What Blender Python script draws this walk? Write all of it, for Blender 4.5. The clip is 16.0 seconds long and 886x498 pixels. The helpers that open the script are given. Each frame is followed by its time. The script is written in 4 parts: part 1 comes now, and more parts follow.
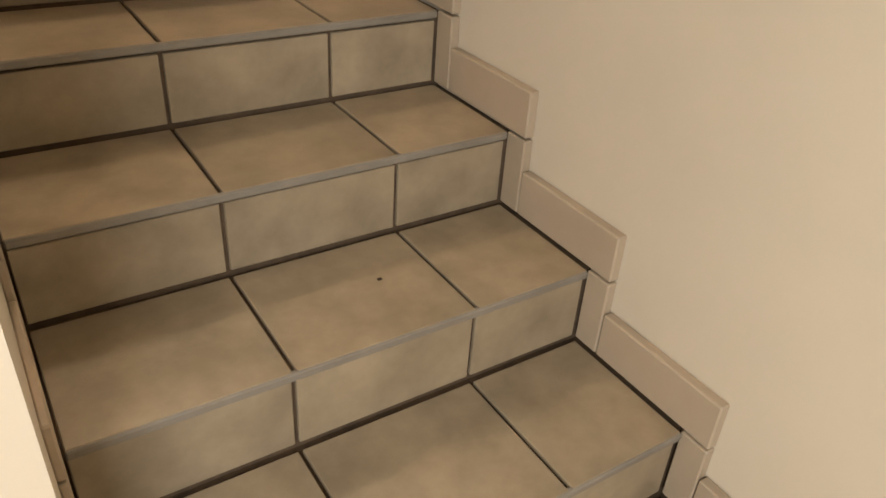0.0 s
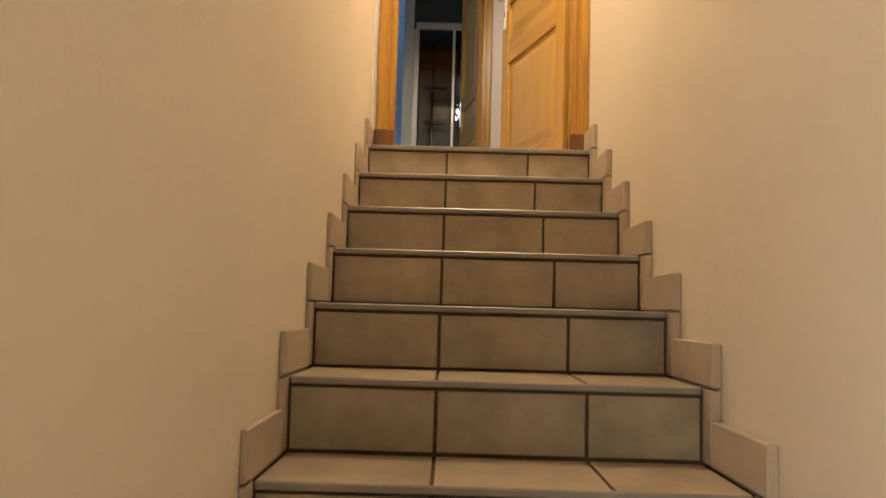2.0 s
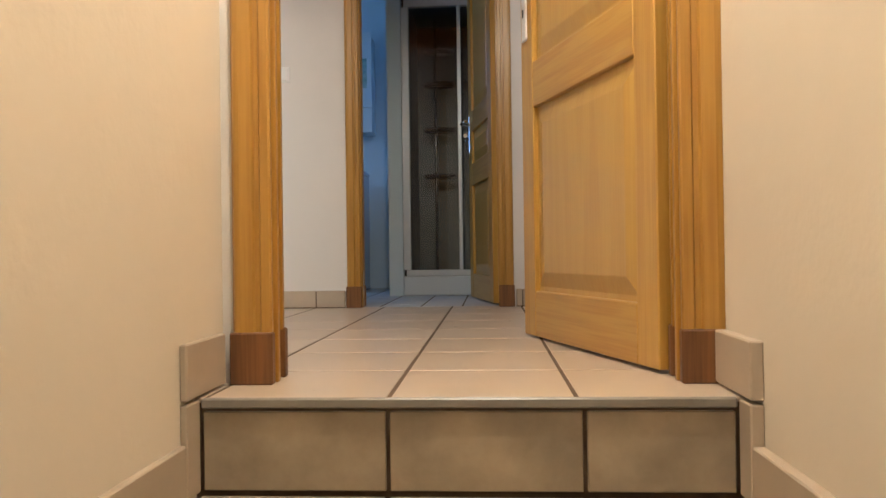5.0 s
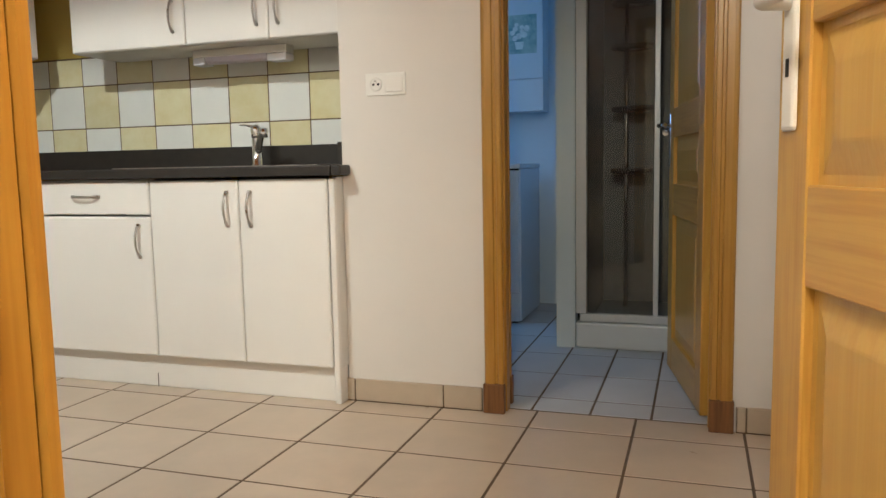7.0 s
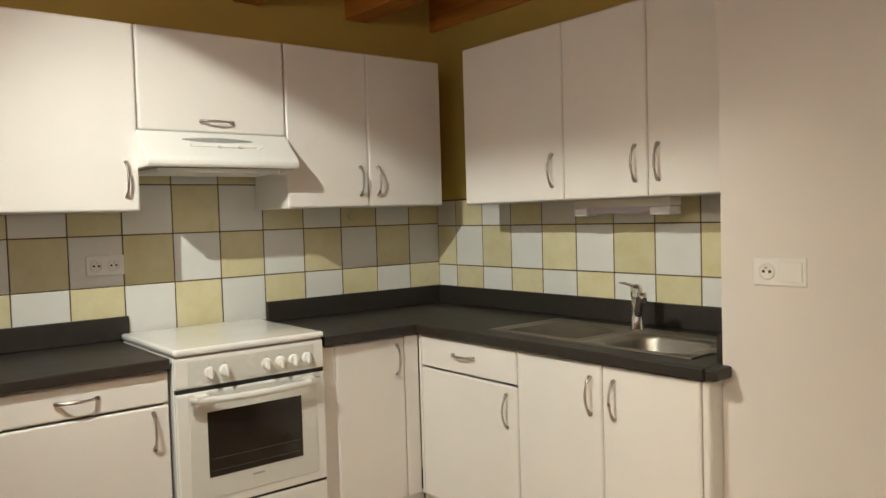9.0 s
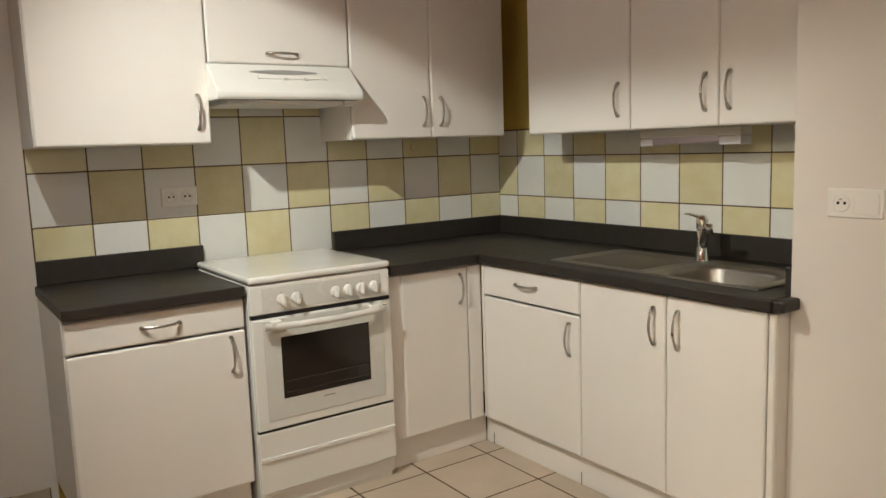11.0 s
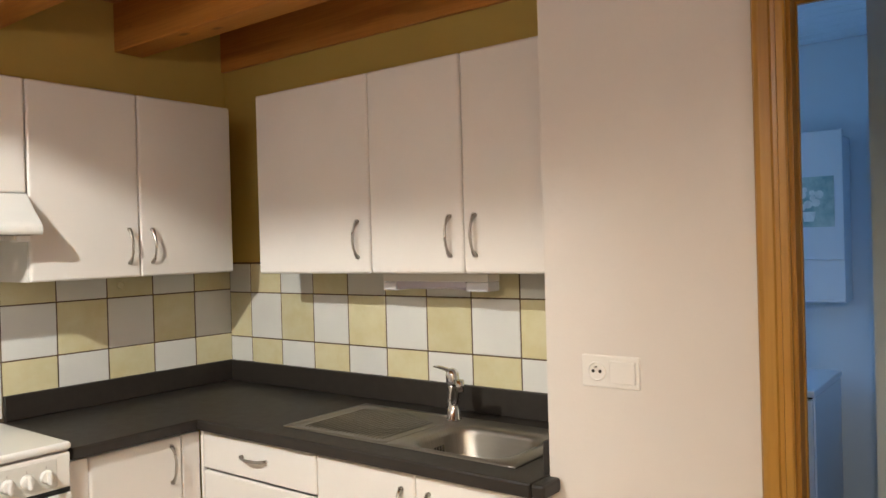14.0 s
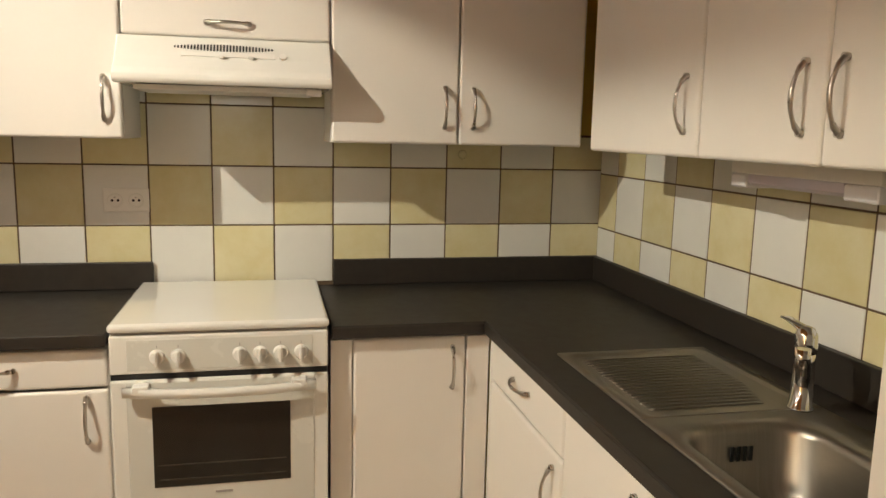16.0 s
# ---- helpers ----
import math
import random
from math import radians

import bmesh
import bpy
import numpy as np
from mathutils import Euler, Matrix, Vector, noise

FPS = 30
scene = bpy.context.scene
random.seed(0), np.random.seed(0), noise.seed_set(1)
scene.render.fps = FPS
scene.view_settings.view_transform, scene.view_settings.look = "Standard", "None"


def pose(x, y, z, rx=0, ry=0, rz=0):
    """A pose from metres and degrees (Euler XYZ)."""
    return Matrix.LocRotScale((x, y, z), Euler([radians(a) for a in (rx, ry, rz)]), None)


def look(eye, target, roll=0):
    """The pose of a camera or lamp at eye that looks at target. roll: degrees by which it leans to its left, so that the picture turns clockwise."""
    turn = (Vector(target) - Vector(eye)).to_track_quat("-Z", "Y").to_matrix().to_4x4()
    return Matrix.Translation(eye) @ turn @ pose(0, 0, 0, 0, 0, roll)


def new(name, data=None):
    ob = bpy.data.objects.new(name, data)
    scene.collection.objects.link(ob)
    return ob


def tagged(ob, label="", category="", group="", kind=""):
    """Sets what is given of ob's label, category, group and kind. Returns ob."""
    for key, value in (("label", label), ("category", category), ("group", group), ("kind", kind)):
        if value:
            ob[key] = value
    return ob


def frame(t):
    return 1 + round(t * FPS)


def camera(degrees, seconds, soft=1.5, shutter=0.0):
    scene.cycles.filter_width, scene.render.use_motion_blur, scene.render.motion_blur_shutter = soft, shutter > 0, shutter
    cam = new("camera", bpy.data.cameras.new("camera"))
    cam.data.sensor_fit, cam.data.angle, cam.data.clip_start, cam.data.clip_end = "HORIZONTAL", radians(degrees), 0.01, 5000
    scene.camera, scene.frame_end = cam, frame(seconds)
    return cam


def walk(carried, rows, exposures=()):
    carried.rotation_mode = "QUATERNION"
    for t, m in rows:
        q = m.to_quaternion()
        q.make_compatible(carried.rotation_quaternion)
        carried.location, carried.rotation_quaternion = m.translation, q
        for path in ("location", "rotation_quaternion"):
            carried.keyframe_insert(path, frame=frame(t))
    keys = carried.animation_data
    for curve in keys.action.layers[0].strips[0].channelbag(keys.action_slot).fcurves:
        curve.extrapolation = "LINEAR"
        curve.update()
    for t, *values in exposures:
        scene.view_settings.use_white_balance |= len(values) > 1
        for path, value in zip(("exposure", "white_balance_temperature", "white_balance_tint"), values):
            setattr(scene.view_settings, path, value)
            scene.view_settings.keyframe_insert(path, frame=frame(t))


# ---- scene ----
cam = camera(60.1, 16.0)
PATH = [
    (0, (-0.169, -4.278, -1.124), (0.787, -2.893, -2.204), 4.1),
    (0.5, (0.028, -4.158, -1.041), (0.436, -2.327, -1.734), 1.1),
    (1, (0.201, -4.015, -0.969), (0.311, -2.049, -1.32), 2.1),
    (1.5, (0.226, -3.8, -0.904), (0.22, -1.801, -0.936), 2.5),
    (2, (0.199, -3.393, -0.737), (0.181, -1.399, -0.574), 1.6),
    (2.5, (0.23, -3.031, -0.55), (0.217, -1.044, -0.325), 1.1),
    (3, (0.224, -2.713, -0.41), (0.205, -0.727, -0.181), 1.1),
    (3.5, (0.245, -2.426, -0.223), (0.224, -0.434, -0.044), 1.0),
    (4, (0.278, -2.118, -0.057), (0.236, -0.121, 0.052), 0.5),
    (4.2, (0.311, -1.996, 0.002), (0.25, 0.0, 0.098), 0.1),
    (6.3, (0.386, -0.532, 0.688), (0.064, 1.434, 0.519), -0.6),
    (6.5, (0.385, -0.447, 0.742), (-0.002, 1.506, 0.553), -0.6),
    (7, (0.366, -0.188, 0.888), (-0.262, 1.699, 0.673), -1.1),
    (7.5, (0.418, 0.035, 1.034), (-0.476, 1.816, 0.866), -1.2),
    (8, (0.387, 0.214, 1.153), (-0.745, 1.861, 1.064), -0.6),
    (8.5, (0.354, 0.301, 1.334), (-0.984, 1.786, 1.272), -1.0),
    (9, (0.381, 0.327, 1.373), (-1.177, 1.578, 1.287), -1.7),
    (9.2, (0.385, 0.325, 1.385), (-1.226, 1.507, 1.256), -2.2),
    (11.3, (0.381, 0.249, 1.383), (-1.246, 1.381, 1.112), -1.8),
    (11.5, (0.353, 0.234, 1.382), (-1.245, 1.419, 1.18), -1.0),
    (12, (0.238, 0.228, 1.374), (-1.188, 1.63, 1.347), 0.2),
    (12.5, (0.16, 0.255, 1.375), (-1.071, 1.825, 1.517), 0.2),
    (13, (0.121, 0.339, 1.408), (-1.038, 1.958, 1.598), -0.1),
    (13.5, (0.138, 0.505, 1.467), (-1.002, 2.147, 1.492), -1.3),
    (14, (0.127, 0.65, 1.517), (-1.087, 2.239, 1.506), -1.6),
    (14.5, (-0.026, 0.958, 1.514), (-1.454, 2.358, 1.482), -1.2),
    (15, (-0.059, 1.256, 1.523), (-1.687, 2.407, 1.372), -1.3),
    (15.5, (-0.056, 1.494, 1.506), (-1.857, 2.332, 1.269), 0.0),
    (16, (-0.125, 1.694, 1.47), (-2.053, 2.13, 1.166), 1.3),
]
walk(cam, [(t, look(eye, target, roll)) for t, eye, target, roll in PATH],
     exposures=[(0.0, -0.1, 6300, 10), (0.5, 0.0, 7200, 10), (1.0, 0.4, 6700, 10), (1.5, 0.3, 6600, 10), (2.5, 0.07, 6100, 10),
                (3.0, 0.05, 5650, 10), (4.2, -0.03, 5350, 9), (6.5, 0.05, 5450, 4), (7.0, 0.12, 5500, 4), (8.0, 0.1, 5600, 4),
                (9.0, -0.12, 5900, 4), (11.5, -0.24, 5800, 7), (12.5, 0.2, 5700, 10), (13.0, 0.3, 5650, 10),
                (14.0, 0.25, 5850, 10), (15.0, -0.05, 6250, 8), (16.0, -0.15, 6700, 8)])

# ---------- world and lights ----------
world = bpy.data.worlds.new("world")
scene.world = world
world.use_nodes = True
sky = world.node_tree.nodes.new("ShaderNodeTexSky")
sky.sky_type = 'NISHITA'
sky.sun_disc = False
sky.sun_elevation, sky.sun_rotation = radians(12), radians(200)
bgn = world.node_tree.nodes["Background"]
bgn.inputs["Strength"].default_value = 0.05
world.node_tree.links.new(sky.outputs[0], bgn.inputs["Color"])


def lamp(name, kind, loc, energy, color, size=0.05, target=None, size_y=None):
    d = bpy.data.lights.new(name, kind)
    d.energy, d.color = energy, color
    if kind == 'AREA':
        d.size = size
        if size_y:
            d.shape, d.size_y = 'RECTANGLE', size_y
    else:
        d.shadow_soft_size = size
    o = new(name, d)
    o.matrix_world = look(loc, target) if target else Matrix.Translation(loc)
    return o


spot = lamp("kitchen_spotlight", 'SPOT', (-1.48, 0.33, 2.49), 195, (1.0, 0.93, 0.77), 0.016, (-2.32, 2.2, 0.5))
spot.data.spot_size, spot.data.spot_blend = radians(97), 1.0
# unseen fill added on the east side, lifts the beams and upper cabinets
lamp("kitchen_fill_east", 'POINT', (1.35, 1.35, 1.70), 9, (1.0, 0.91, 0.80), 0.12)
# second added fill without a fixture, softens the shade on the sink cabinets
lamp("kitchen_fill_entry", 'POINT', (-1.05, 0.45, 2.16), 12, (1.0, 0.91, 0.82), 0.06)
lamp("stair_light", 'POINT', (0.32, -0.45, 2.15), 96, (1.0, 0.83, 0.60), 0.08)
lamp("lobby_daylight", 'AREA', (-1.1, -5.5, -0.9), 60, (1.0, 0.96, 0.88), 1.0, (0.6, -3.0, -1.6), 1.4)
lamp("bathroom_daylight", 'AREA', (-1.66, 3.75, 1.55), 3.7, (0.22, 0.50, 1.0), 0.7, (0, 3.6, 1.0), 0.9)

# ---------- materials ----------


def mat(name, color, rough=0.5, metal=0.0, var=0.0, scale=4.0, bump=0.0, bscale=60.0, second=None,
        per_object=0.0, stretch=(1, 1, 1), coat=0.0, mix2=0.5):
    """Plain surface with blotchy variation, per-piece variation and fine relief."""
    m = bpy.data.materials.new(name)
    m.use_nodes = True
    nt = m.node_tree
    n, l = nt.nodes, nt.links
    b = n["Principled BSDF"]
    b.inputs["Roughness"].default_value = rough
    b.inputs["Metallic"].default_value = metal
    if coat:
        b.inputs["Coat Weight"].default_value = coat
        b.inputs["Coat Roughness"].default_value = 0.12
    tc = n.new("ShaderNodeTexCoord")
    mp = n.new("ShaderNodeMapping")
    mp.inputs["Scale"].default_value = stretch
    l.new(tc.outputs["Object"], mp.inputs["Vector"])
    info = n.new("ShaderNodeObjectInfo")
    offset = n.new("ShaderNodeVectorMath")
    offset.operation = 'MULTIPLY_ADD'
    l.new(info.outputs["Random"], offset.inputs[0])
    offset.inputs[1].default_value = (37.0, 19.0, 53.0) if per_object else (0, 0, 0)
    l.new(mp.outputs[0], offset.inputs[2])
    no = n.new("ShaderNodeTexNoise")
    no.inputs["Scale"].default_value = scale
    no.inputs["Detail"].default_value = 6
    no.inputs["Roughness"].default_value = 0.6
    l.new(offset.outputs[0], no.inputs["Vector"])
    ramp = n.new("ShaderNodeValToRGB")
    c = Vector(color)
    dark = Vector(second) if second else c * (1 - var)
    ramp.color_ramp.elements[0].position, ramp.color_ramp.elements[1].position = 0.32, 0.68
    ramp.color_ramp.elements[0].color = (*dark, 1)
    ramp.color_ramp.elements[1].color = (*(c if second else c * (1 + var * 0.4)), 1)
    l.new(no.outputs["Fac"], ramp.inputs["Fac"])
    out = ramp.outputs["Color"]
    if per_object:
        hsv = n.new("ShaderNodeHueSaturation")
        rng = n.new("ShaderNodeMapRange")
        rng.inputs["To Min"].default_value, rng.inputs["To Max"].default_value = 1 - per_object, 1 + per_object
        l.new(info.outputs["Random"], rng.inputs["Value"])
        l.new(rng.outputs["Result"], hsv.inputs["Value"])
        l.new(out, hsv.inputs["Color"])
        out = hsv.outputs["Color"]
    l.new(out, b.inputs["Base Color"])
    fine = n.new("ShaderNodeTexNoise")
    fine.inputs["Scale"].default_value = bscale
    fine.inputs["Detail"].default_value = 4
    l.new(offset.outputs[0], fine.inputs["Vector"])
    if bump:
        bp = n.new("ShaderNodeBump")
        bp.inputs["Strength"].default_value = bump
        bp.inputs["Distance"].default_value = 0.004
        l.new(fine.outputs["Fac"], bp.inputs["Height"])
        l.new(bp.outputs[0], b.inputs["Normal"])
    rr = n.new("ShaderNodeMapRange")
    rr.inputs["To Min"].default_value, rr.inputs["To Max"].default_value = max(rough - 0.08, 0.02), min(rough + 0.1, 1)
    l.new(no.outputs["Fac"], rr.inputs["Value"])
    l.new(rr.outputs["Result"], b.inputs["Roughness"])
    return m


def wood(name, light, dark, axis, rough=0.4, knots=0.0, scale=1.0, coat=0.0):
    """Sawn softwood: growth bands drawn out along one axis, fibres, and a few knots."""
    m = bpy.data.materials.new(name)
    m.use_nodes = True
    nt = m.node_tree
    n, l = nt.nodes, nt.links
    b = n["Principled BSDF"]
    b.inputs["Roughness"].default_value = rough
    b.inputs["Coat Weight"].default_value = coat
    b.inputs["Coat Roughness"].default_value = 0.25
    tc = n.new("ShaderNodeTexCoord")
    info = n.new("ShaderNodeObjectInfo")
    add = n.new("ShaderNodeVectorMath")
    add.operation = 'MULTIPLY_ADD'
    l.new(info.outputs["Random"], add.inputs[0])
    add.inputs[1].default_value = (11.0, 7.0, 13.0)
    l.new(tc.outputs["Object"], add.inputs[2])
    mp = n.new("ShaderNodeMapping")
    s = [9.0 * scale] * 3
    s[axis] = 0.7 * scale
    mp.inputs["Scale"].default_value = s
    l.new(add.outputs[0], mp.inputs["Vector"])
    big = n.new("ShaderNodeTexNoise")
    big.inputs["Scale"].default_value = 1.6
    big.inputs["Detail"].default_value = 3
    big.inputs["Distortion"].default_value = 0.6
    l.new(mp.outputs[0], big.inputs["Vector"])
    rings = n.new("ShaderNodeMath")
    rings.operation = 'MULTIPLY'
    rings.inputs[1].default_value = 26.0
    l.new(big.outputs["Fac"], rings.inputs[0])
    sine = n.new("ShaderNodeMath")
    sine.operation = 'SINE'
    l.new(rings.outputs[0], sine.inputs[0])
    mp2 = n.new("ShaderNodeMapping")
    s2 = [160.0] * 3
    s2[axis] = 4.0
    mp2.inputs["Scale"].default_value = s2
    l.new(add.outputs[0], mp2.inputs["Vector"])
    fib = n.new("ShaderNodeTexNoise")
    fib.inputs["Scale"].default_value = 1.0
    fib.inputs["Detail"].default_value = 3
    l.new(mp2.outputs[0], fib.inputs["Vector"])
    mixv = n.new("ShaderNodeMath")
    mixv.operation = 'MULTIPLY_ADD'
    l.new(sine.outputs[0], mixv.inputs[0])
    mixv.inputs[1].default_value = 0.17
    l.new(fib.outputs["Fac"], mixv.inputs[2])
    ramp = n.new("ShaderNodeValToRGB")
    ramp.color_ramp.elements[0].position, ramp.color_ramp.elements[1].position = 0.22, 0.72
    ramp.color_ramp.elements[0].color = (*dark, 1)
    ramp.color_ramp.elements[1].color = (*light, 1)
    l.new(mixv.outputs[0], ramp.inputs["Fac"])
    out = ramp.outputs["Color"]
    if knots:
        mp3 = n.new("ShaderNodeMapping")
        s3 = [7.0] * 3
        s3[axis] = 3.2
        mp3.inputs["Scale"].default_value = s3
        l.new(add.outputs[0], mp3.inputs["Vector"])
        vor = n.new("ShaderNodeTexVoronoi")
        vor.inputs["Scale"].default_value = 1.0
        l.new(mp3.outputs[0], vor.inputs["Vector"])
        kr = n.new("ShaderNodeMapRange")
        kr.inputs["From Min"].default_value, kr.inputs["From Max"].default_value = 0.05, 0.13
        kr.inputs["To Min"].default_value, kr.inputs["To Max"].default_value = knots, 0.0
        l.new(vor.outputs["Distance"], kr.inputs["Value"])
        mx = n.new("ShaderNodeMix")
        mx.data_type = 'RGBA'
        l.new(kr.outputs["Result"], mx.inputs["Factor"])
        l.new(out, mx.inputs["A"])
        mx.inputs["B"].default_value = (dark[0] * 0.35, dark[1] * 0.3, dark[2] * 0.3, 1)
        out = mx.outputs["Result"]
    l.new(out, b.inputs["Base Color"])
    bp = n.new("ShaderNodeBump")
    bp.inputs["Strength"].default_value = 0.15
    bp.inputs["Distance"].default_value = 0.002
    l.new(mixv.outputs[0], bp.inputs["Height"])
    l.new(bp.outputs[0], b.inputs["Normal"])
    return m


def glassy(name, color, rough=0.02, transmission=1.0):
    m = bpy.data.materials.new(name)
    m.use_nodes = True
    b = m.node_tree.nodes["Principled BSDF"]
    b.inputs["Base Color"].default_value = (*color, 1)
    b.inputs["Roughness"].default_value = rough
    b.inputs["Transmission Weight"].default_value = transmission
    b.inputs["IOR"].default_value = 1.45
    return m


def glowing(name, color, strength):
    m = bpy.data.materials.new(name)
    m.use_nodes = True
    b = m.node_tree.nodes["Principled BSDF"]
    b.inputs["Base Color"].default_value = (*color, 1)
    b.inputs["Emission Color"].default_value = (*color, 1)
    b.inputs["Emission Strength"].default_value = strength
    return m


M_STAIRWALL = mat("cream_plaster", (0.70, 0.62, 0.50), 0.8, var=0.05, scale=1.6, bump=0.25, bscale=45)
M_WHITEWALL = mat("white_plaster", (0.71, 0.668, 0.622), 0.75, var=0.04, scale=2.0, bump=0.2, bscale=50)
M_YELLOW = mat("mustard_paint", (0.58, 0.42, 0.10), 0.75, var=0.08, scale=2.0, bump=0.25, bscale=40)
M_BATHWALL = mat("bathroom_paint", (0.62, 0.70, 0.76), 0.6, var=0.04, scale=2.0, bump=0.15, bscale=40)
M_FLOORTILE = mat("beige_stoneware", (0.55, 0.45, 0.345), 0.3, var=0.10, scale=5.0, bump=0.08, bscale=25, per_object=0.05)
M_STAIRTILE = mat("stair_stoneware", (0.365, 0.296, 0.205), 0.36, var=0.28, scale=7.0, bump=0.1, bscale=25, per_object=0.06)
M_SKIRTTILE = mat("skirting_stoneware", (0.46, 0.375, 0.28), 0.4, var=0.08, scale=6.0, bump=0.08, per_object=0.04)
M_BATHTILE = mat("bathroom_stoneware", (0.50, 0.51, 0.52), 0.5, var=0.08, scale=5.0, bump=0.06, per_object=0.04)
M_GROUT = mat("dark_grout", (0.13, 0.088, 0.054), 0.9, var=0.3, scale=30, bump=0.3)
M_NOSE = mat("nosing_edge", (0.25, 0.225, 0.19), 0.35, var=0.15, scale=12)
M_WTILE = mat("white_wall_tile", (0.74, 0.74, 0.71), 0.16, var=0.04, scale=6, bump=0.12, bscale=14, per_object=0.02)
M_YTILE = mat("yellow_wall_tile", (0.69, 0.645, 0.43), 0.18, scale=9, second=(0.63, 0.565, 0.32), bump=0.12, bscale=14, per_object=0.07)
M_PINE = wood("varnished_pine", (0.52, 0.305, 0.056), (0.44, 0.235, 0.038), 2, 0.38, 0.0, 1.0, 0.25)
M_PINE_X = wood("varnished_pine_rail", (0.52, 0.305, 0.056), (0.44, 0.235, 0.038), 0, 0.38, 0.0, 1.0, 0.25)
M_PANEL = wood("varnished_panel", (0.53, 0.325, 0.066), (0.49, 0.285, 0.052), 2, 0.33, 0.0, 0.6, 0.25)
M_FRAME = wood("varnished_frame", (0.43, 0.228, 0.034), (0.35, 0.168, 0.022), 2, 0.36, 0.0, 0.8, 0.25)
M_FRAME_X = wood("varnished_frame_head", (0.43, 0.228, 0.034), (0.35, 0.168, 0.022), 0, 0.36, 0.0, 0.8, 0.25)
M_PLINTHBLOCK = wood("stained_block", (0.20, 0.085, 0.024), (0.10, 0.04, 0.012), 2, 0.45)
M_BEAM = wood("stained_beam", (0.58, 0.252, 0.046), (0.46, 0.180, 0.030), 0, 0.5, 0.85, 0.55)
M_DECK = wood("stained_boards", (0.46, 0.20, 0.048), (0.32, 0.125, 0.028), 1, 0.6, 0.6, 0.8)
M_CAB = mat("white_laminate", (0.80, 0.765, 0.72), 0.32, var=0.025, scale=3, bump=0.05, bscale=120)
M_CARCASS = mat("white_carcass", (0.74, 0.71, 0.67), 0.45, var=0.03, scale=3)
M_COUNTER = mat("dark_worktop", (0.026, 0.021, 0.017), 0.48, var=0.25, scale=26, bump=0.08, bscale=240)
M_ENAMEL = mat("white_enamel", (0.80, 0.79, 0.75), 0.14, var=0.015, scale=2, coat=0.4)
M_PLASTIC = mat("white_plastic", (0.78, 0.76, 0.72), 0.35, var=0.02, scale=5)
M_PANELGREY = mat("pale_grey_panel", (0.66, 0.655, 0.61), 0.25, var=0.02, scale=4)
M_CAPGREY = mat("greyish_plastic", (0.60, 0.58, 0.60), 0.35, var=0.03, scale=6)
M_DIFFUSER = mat("lilac_diffuser", (0.50, 0.45, 0.52), 0.3, var=0.04, scale=8)
M_STEEL = mat("brushed_steel", (0.33, 0.305, 0.27), 0.36, 1.0, var=0.12, scale=3, stretch=(2, 60, 2), bump=0.04, bscale=90)
M_CHROME = mat("chrome", (0.78, 0.78, 0.78), 0.07, 1.0, var=0.02)
M_NICKEL = mat("satin_nickel", (0.50, 0.47, 0.43), 0.28, 1.0, var=0.05, scale=20)
M_BLACK = mat("black_gap", (0.010, 0.010, 0.010), 0.6, var=0.1)
M_OVENGLASS = mat("oven_glass", (0.014, 0.011, 0.008), 0.08, var=0.1)
M_RACK = mat("oven_rack", (0.10, 0.085, 0.07), 0.4, 0.6)
M_GREY = mat("grey_print", (0.35, 0.33, 0.31), 0.5)
M_GLASS = glassy("shower_glass", (0.86, 0.88, 0.88))
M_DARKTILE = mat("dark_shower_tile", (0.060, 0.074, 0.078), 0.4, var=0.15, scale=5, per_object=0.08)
M_DARKPLASTIC = mat("dark_plastic", (0.016, 0.016, 0.018), 0.4)
M_ALU = mat("white_aluminium", (0.62, 0.64, 0.66), 0.35, 0.2, var=0.03)
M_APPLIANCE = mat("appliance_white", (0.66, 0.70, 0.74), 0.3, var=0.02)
M_ART = mat("picture_print", (0.50, 0.60, 0.55), 0.5, scale=14, second=(0.16, 0.30, 0.30))
M_FLOWER = mat("picture_flower", (0.75, 0.78, 0.74), 0.5, var=0.2, scale=30)
M_MIRROR = mat("mirror", (0.85, 0.87, 0.88), 0.02, 1.0)
M_WINDOW = glowing("daylight_pane", (0.45, 0.68, 1.0), 1.7)
M_DIRT = mat("dark_crumb", (0.05, 0.03, 0.02), 0.8)

# ---------- builders ----------


def box(bm, x0, x1, y0, y1, z0, z1, bevel=0.0, seg=2):
    vs = [bm.verts.new((x, y, z)) for z in (z0, z1) for y in (y0, y1) for x in (x0, x1)]
    fs = [(0, 2, 3, 1), (4, 5, 7, 6), (0, 1, 5, 4), (2, 6, 7, 3), (0, 4, 6, 2), (1, 3, 7, 5)]
    faces = [bm.faces.new([vs[i] for i in f]) for f in fs]
    if bevel:
        edges = list({e for f in faces for e in f.edges})
        bmesh.ops.bevel(bm, geom=edges, offset=bevel, segments=seg, profile=0.5, affect='EDGES')
    return bm


def bx(*a, **k):
    return box(bmesh.new(), *a, **k)


def prism(bm, pts, axis, a, b, bevel=0.0):
    """Extrude a closed outline along an axis; pts are the two other coordinates in order."""
    def place(p, h):
        q = list(p)
        q.insert(axis, h)
        return q
    lo = [bm.verts.new(place(p, a)) for p in pts]
    hi = [bm.verts.new(place(p, b)) for p in pts]
    faces = [bm.faces.new(lo), bm.faces.new(list(reversed(hi)))]
    n = len(pts)
    for i in range(n):
        faces.append(bm.faces.new((lo[i], hi[i], hi[(i + 1) % n], lo[(i + 1) % n])))
    bmesh.ops.recalc_face_normals(bm, faces=faces)
    if bevel:
        bmesh.ops.bevel(bm, geom=list({e for f in faces for e in f.edges}), offset=bevel, segments=2, profile=0.5, affect='EDGES')
    return bm


